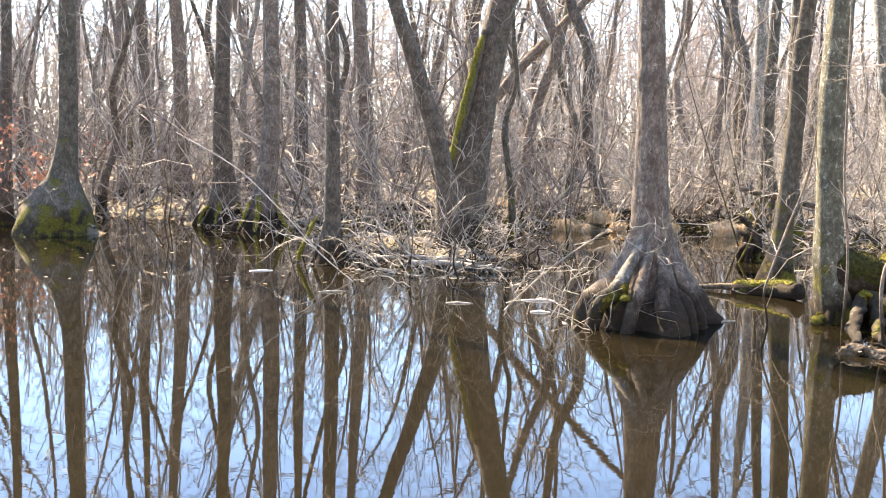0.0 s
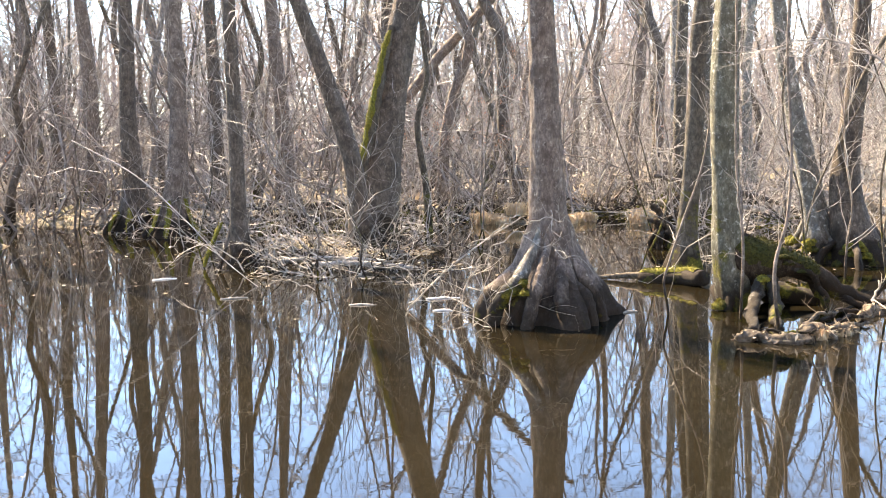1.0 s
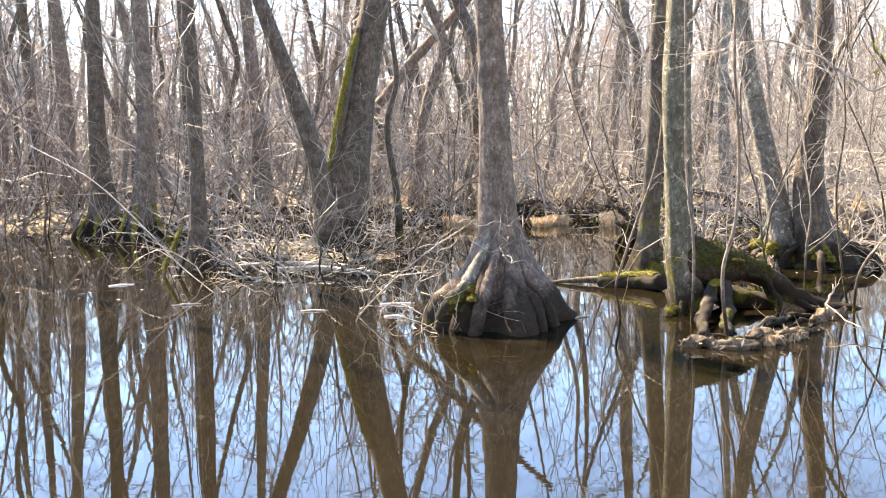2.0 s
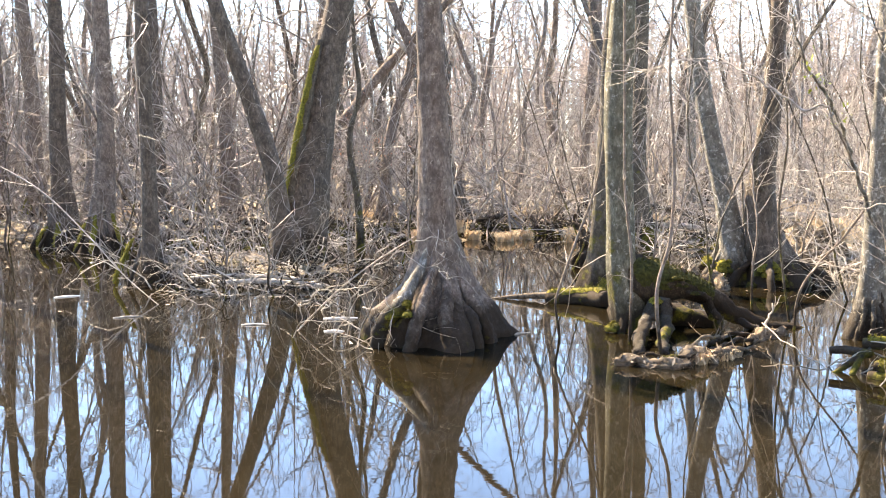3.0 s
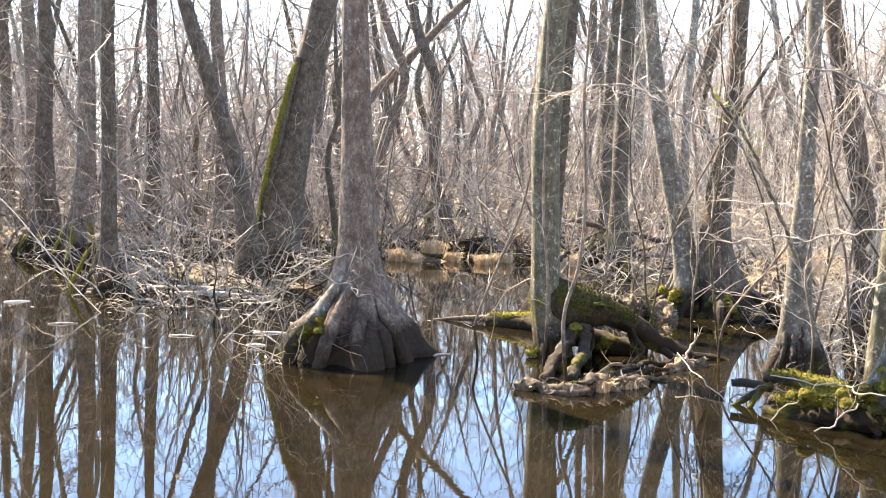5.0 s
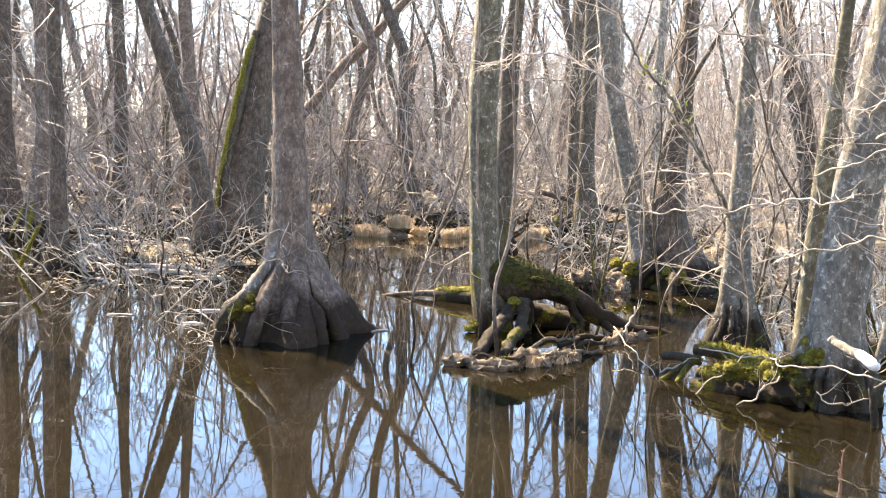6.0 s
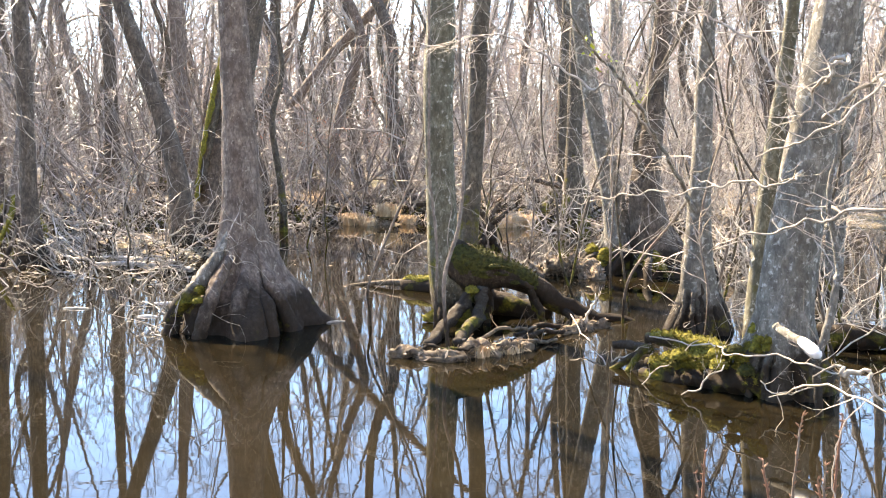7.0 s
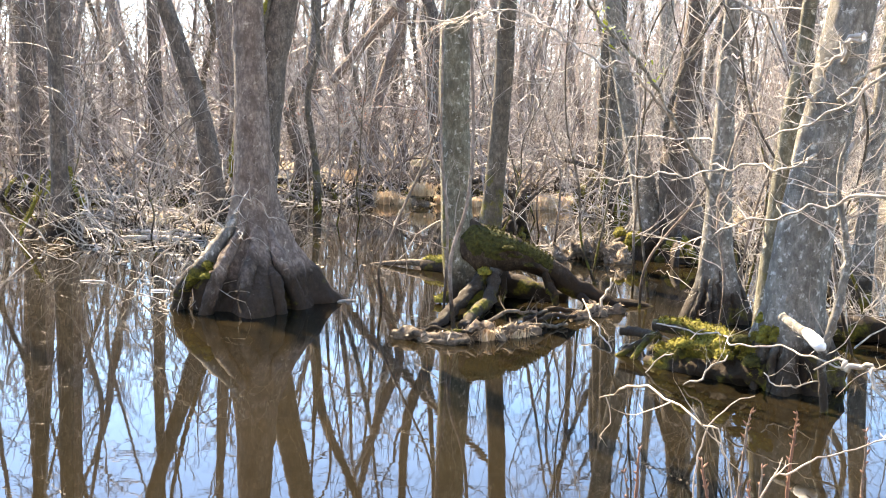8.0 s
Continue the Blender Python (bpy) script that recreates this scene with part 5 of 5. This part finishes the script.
log([(0.9, 25.0, 2.4, 0.12), (1.26, 25.0, 2.82, 0.12), (1.9, 25.0, 3.6, 0.118), (2.74, 25.0, 4.48, 0.105), (3.6, 25.0, 5.4, 0.09), (5.0, 25.0, 6.8, 0.07)], "grey trunk fallen against its neighbours", BARK, 125, name="leaning_trunk", category="trunk", twigs=8, twig_len=1.0)
log([(5.8, 20.6, 0.9, 0.05), (6.6, 20.5, 0.7, 0.05), (7.4, 20.3, 0.55, 0.05), (8.2, 20.2, 0.3, 0.04)], "dark dead branch hung between trunks", BARK_DARK, 126, twigs=10, twig_len=0.6)
log([(-0.6, 14.1, 0.05, 0.035), (0.1, 13.9, 0.08, 0.04), (0.8, 13.6, 0.04, 0.035)], "bleached branch lying along the brush", DEAD, 127, twigs=5, twig_len=0.4)
log([(-1.0, 14.6, 0.06, 0.03), (-0.3, 14.4, 0.1, 0.035), (0.5, 14.3, 0.05, 0.03)], "grey fallen branch lying in brush", DEAD, 128)
for k, (x, y, l, a) in enumerate(((1.05, 11.2, 0.36, 0.05), (1.62, 11.0, 0.2, 0.2), (-2.3, 13.4, 0.3, 0.4), (0.2, 10.9, 0.28, -0.1), (1.0, 10.4, 0.2, -0.1), (2.75, 10.0, 0.22, 0.5), (-7.4, 14.2, 0.3, 0.1), (-1.2, 11.6, 0.3, 0.3))):
    c, d = 0.5 * l * math.cos(a), 0.5 * l * math.sin(a)
    log([(x - c, y - d, 0.0, 0.011), (x, y + 0.01, 0.004, 0.014), (x + c, y + d, 0.0, 0.009)], "pale stick floating on the water", DEAD if k % 2 else WHITE_WOOD, 130 + k, name="stick", category="stick")
log([(-0.9, 12.4, -0.1, 0.006), (-1.5, 12.9, 0.3, 0.007), (-2.0, 13.3, 0.75, 0.008), (-2.7, 13.8, 1.3, 0.009), (-3.6, 14.3, 1.75, 0.008)], "long thin twig arching out of the water", TWIG, 140, name="branch", category="branch", twigs=5, twig_len=0.4)
log([(0.55, 10.5, -0.1, 0.008), (0.95, 10.5, 0.3, 0.008), (1.35, 10.5, 0.62, 0.007), (1.8, 10.5, 0.9, 0.005)], "bare branch slanting up from the water", TWIG, 141, name="branch", category="branch", twigs=10, twig_len=0.4)


# ---- shrubs with leaves ----
def leafy(name, label, x, y, z, n, length, seed, leaf, leaves, size, wood_mat, spread=0.4, r=0.008, kids=6, bend=0.22):
    rng = np.random.default_rng(seed + 4000)
    root = thing(name, (x, y, z), label, "shrub")
    l, sprays, pts = Buf(), Buf(), []
    for _ in range(n):
        b = Buf()
        tall = length * rng.uniform(0.6, 1.1)
        twig(b, rng, (rng.normal(0, 0.1), rng.normal(0, 0.1), -0.05), (rng.normal(0, spread), rng.normal(0, spread), 1), tall, r, 0, 0, bend, 0.1, 4, 9)
        part("stem", b, wood_mat, root)
        mid = b.v[-1].reshape(10, 4, 3).mean(1)
        for _ in range(kids + 3):
            i = int(rng.integers(3, 10))
            twig(sprays, rng, mid[i], mid[i] - mid[i - 1] + rng.normal(0, 0.16, 3) * tall * 0.3, tall * rng.uniform(0.15, 0.35), r * 0.5, 3, 1, 0.3, 0.05, 3, 5)
        pts += b.v
    tagged(part("twig_spray", sprays, wood_mat, root), kind="stuff")
    pts += sprays.v
    pts = np.concatenate(pts)
    pts = pts[pts[:, 2] > length * 0.35]
    c = pts[rng.integers(0, len(pts), leaves)] + rng.normal(0, 0.015, (leaves, 3))
    u, v = rng.normal(0, 1, (leaves, 3)), rng.normal(0, 1, (leaves, 3))
    u = u / np.linalg.norm(u, axis=1)[:, None] * size
    v = v / np.linalg.norm(v, axis=1)[:, None] * size * 0.55
    l.quads(np.stack([c - u, c - v, c + u, c + v], 1))
    tagged(part("leaves", l, leaf, root), kind="stuff")
    return root


for k, (x, y) in enumerate(((-7.9, 18.2), (-7.3, 18.9), (-8.6, 18.8))):
    leafy("beech_sapling", "sapling holding orange-brown withered leaves", x, y, max(0.0, floor_at(x, y)), 6, 2.1, k, LEAF_RED, 300, 0.045, TWIG, 0.5)
for k, (x, y) in enumerate(((1.2, 22.0), (2.4, 23.6), (0.9, 21.5), (3.6, 22.8), (6.6, 24.0), (-5.2, 24.6))):
    leafy("budding_sapling", "tall thin sapling with a few reddish leaves", x, y, max(-0.05, floor_at(x, y)), 3, 4.2, 10 + k, LEAF_RED, 240, 0.018, TWIG, 0.25, 0.011)
def bud_shoot(keys, seed, label, material):
    """A short upright shoot with buds and stubby side twigs."""
    rng = np.random.default_rng(seed + 5000)
    at = (keys[0][0], keys[0][1], 0.0)
    root = thing("bankside_shoot", at, label, "shoot")
    li = smooth_line([(a - at[0], b - at[1], c, r) for a, b, c, r in keys], 0.02)
    li[:, :2] += np.cumsum(rng.normal(0, 0.0012, (len(li), 2)), 0)
    b = Buf()
    tube(b, li[:, :3], li[:, 3] * rng.uniform(0.85, 1.2, len(li)), 6)
    part("stem", b, material, root)
    bud = Buf()
    for i in range(int(len(li) * 0.4), len(li)):
        for _ in range(2):
            d = np.array([rng.normal(0, 1), rng.normal(0, 1), 1.2])
            d /= np.linalg.norm(d)
            n = rng.uniform(0.008, 0.022)
            tube(bud, [li[i, :3], li[i, :3] + d * n * 0.5, li[i, :3] + d * n], [0.0016, 0.0032, 0.0006], 4)
    tagged(part("buds", bud, TWIG_RED, root), kind="stuff")
    return root


for k, q in enumerate(([(4.207, 3.500, 0.158, 0.0055), (4.212, 3.500, 0.485, 0.0050), (4.220, 3.500, 0.638, 0.0042), (4.225, 3.500, 0.756, 0.0020)],
        [(4.482, 3.600, 0.101, 0.0055), (4.506, 3.600, 0.441, 0.0050), (4.527, 3.600, 0.707, 0.0042), (4.544, 3.600, 0.828, 0.0020)],
        [(4.674, 3.700, 0.046, 0.0055), (4.686, 3.700, 0.398, 0.0050), (4.697, 3.700, 0.679, 0.0042), (4.708, 3.700, 0.805, 0.0020)],
        [(4.234, 3.400, 0.208, 0.0055), (4.197, 3.400, 0.525, 0.0050), (4.169, 3.400, 0.611, 0.0042), (4.149, 3.400, 0.726, 0.0020)],
        [(4.486, 3.500, 0.151, 0.0055), (4.440, 3.500, 0.481, 0.0050), (4.406, 3.500, 0.610, 0.0042), (4.380, 3.500, 0.728, 0.0020)],
        [(4.479, 3.300, 0.252, 0.0055), (4.476, 3.300, 0.560, 0.0050), (4.479, 3.300, 0.663, 0.0042), (4.480, 3.300, 0.774, 0.0020)],
        [(4.490, 3.200, 0.303, 0.0055), (4.455, 3.200, 0.600, 0.0050), (4.431, 3.200, 0.661, 0.0042), (4.412, 3.200, 0.769, 0.0020)],
        [(4.828, 3.500, 0.143, 0.0055), (4.826, 3.500, 0.474, 0.0050), (4.828, 3.500, 0.696, 0.0042), (4.831, 3.500, 0.815, 0.0020)],
        [(4.910, 3.400, 0.192, 0.0055), (4.907, 3.400, 0.512, 0.0050), (4.906, 3.400, 0.760, 0.0042), (4.908, 3.400, 0.874, 0.0020)])):
    bud_shoot(q, k, "short reddish budded shoot by the near bank", (TWIG_RED, BARK_WOOD)[k % 2])
leafy("bankside_shoots", "thin bankside shoots with two fresh green leaves", 2.35, 2.35, 0.1, 4, 0.82, 36, LEAF_GREEN, 3, 0.018, TWIG, 0.2, 0.003)
log([(4.059, 1.900, 0.919, 0.0008), (4.026, 1.900, 1.196, 0.0008), (4.008, 1.900, 1.278, 0.0009), (3.990, 1.930, 1.290, 0.0012), (3.972, 1.970, 1.299, 0.0014), (3.954, 2.020, 1.301, 0.0016), (3.933, 2.060, 1.299, 0.0016), (3.918, 2.100, 1.284, 0.0012), (3.906, 2.140, 1.261, 0.0007)], "pale dry stem arching over the near bank", DEAD, 150, crook=0.003, name="dry_stem", category="branch", twigs=5, twig_len=0.07, twig_r=0.0011, down=0.9)
log([(4.003, 2.100, 0.836, 0.0016), (4.112, 2.100, 1.137, 0.0014), (4.156, 2.100, 1.171, 0.0013), (4.192, 2.100, 1.192, 0.0012), (4.229, 2.100, 1.203, 0.0010), (4.279, 2.100, 1.224, 0.0007)], "thin dry stem slanting on the near bank", TWIG, 151, crook=0.003, name="dry_stem", category="branch", twigs=5, twig_len=0.07, twig_r=0.0012)
log([(4.065, 2.300, 0.719, 0.0014), (4.076, 2.300, 1.062, 0.0013), (4.087, 2.300, 1.144, 0.0012), (4.123, 2.300, 1.206, 0.0009), (4.156, 2.300, 1.228, 0.0005)], "thin grey stem bent on the near bank", TWIG, 152, crook=0.004, name="dry_stem", category="branch", twigs=3, twig_len=0.06, twig_r=0.001)
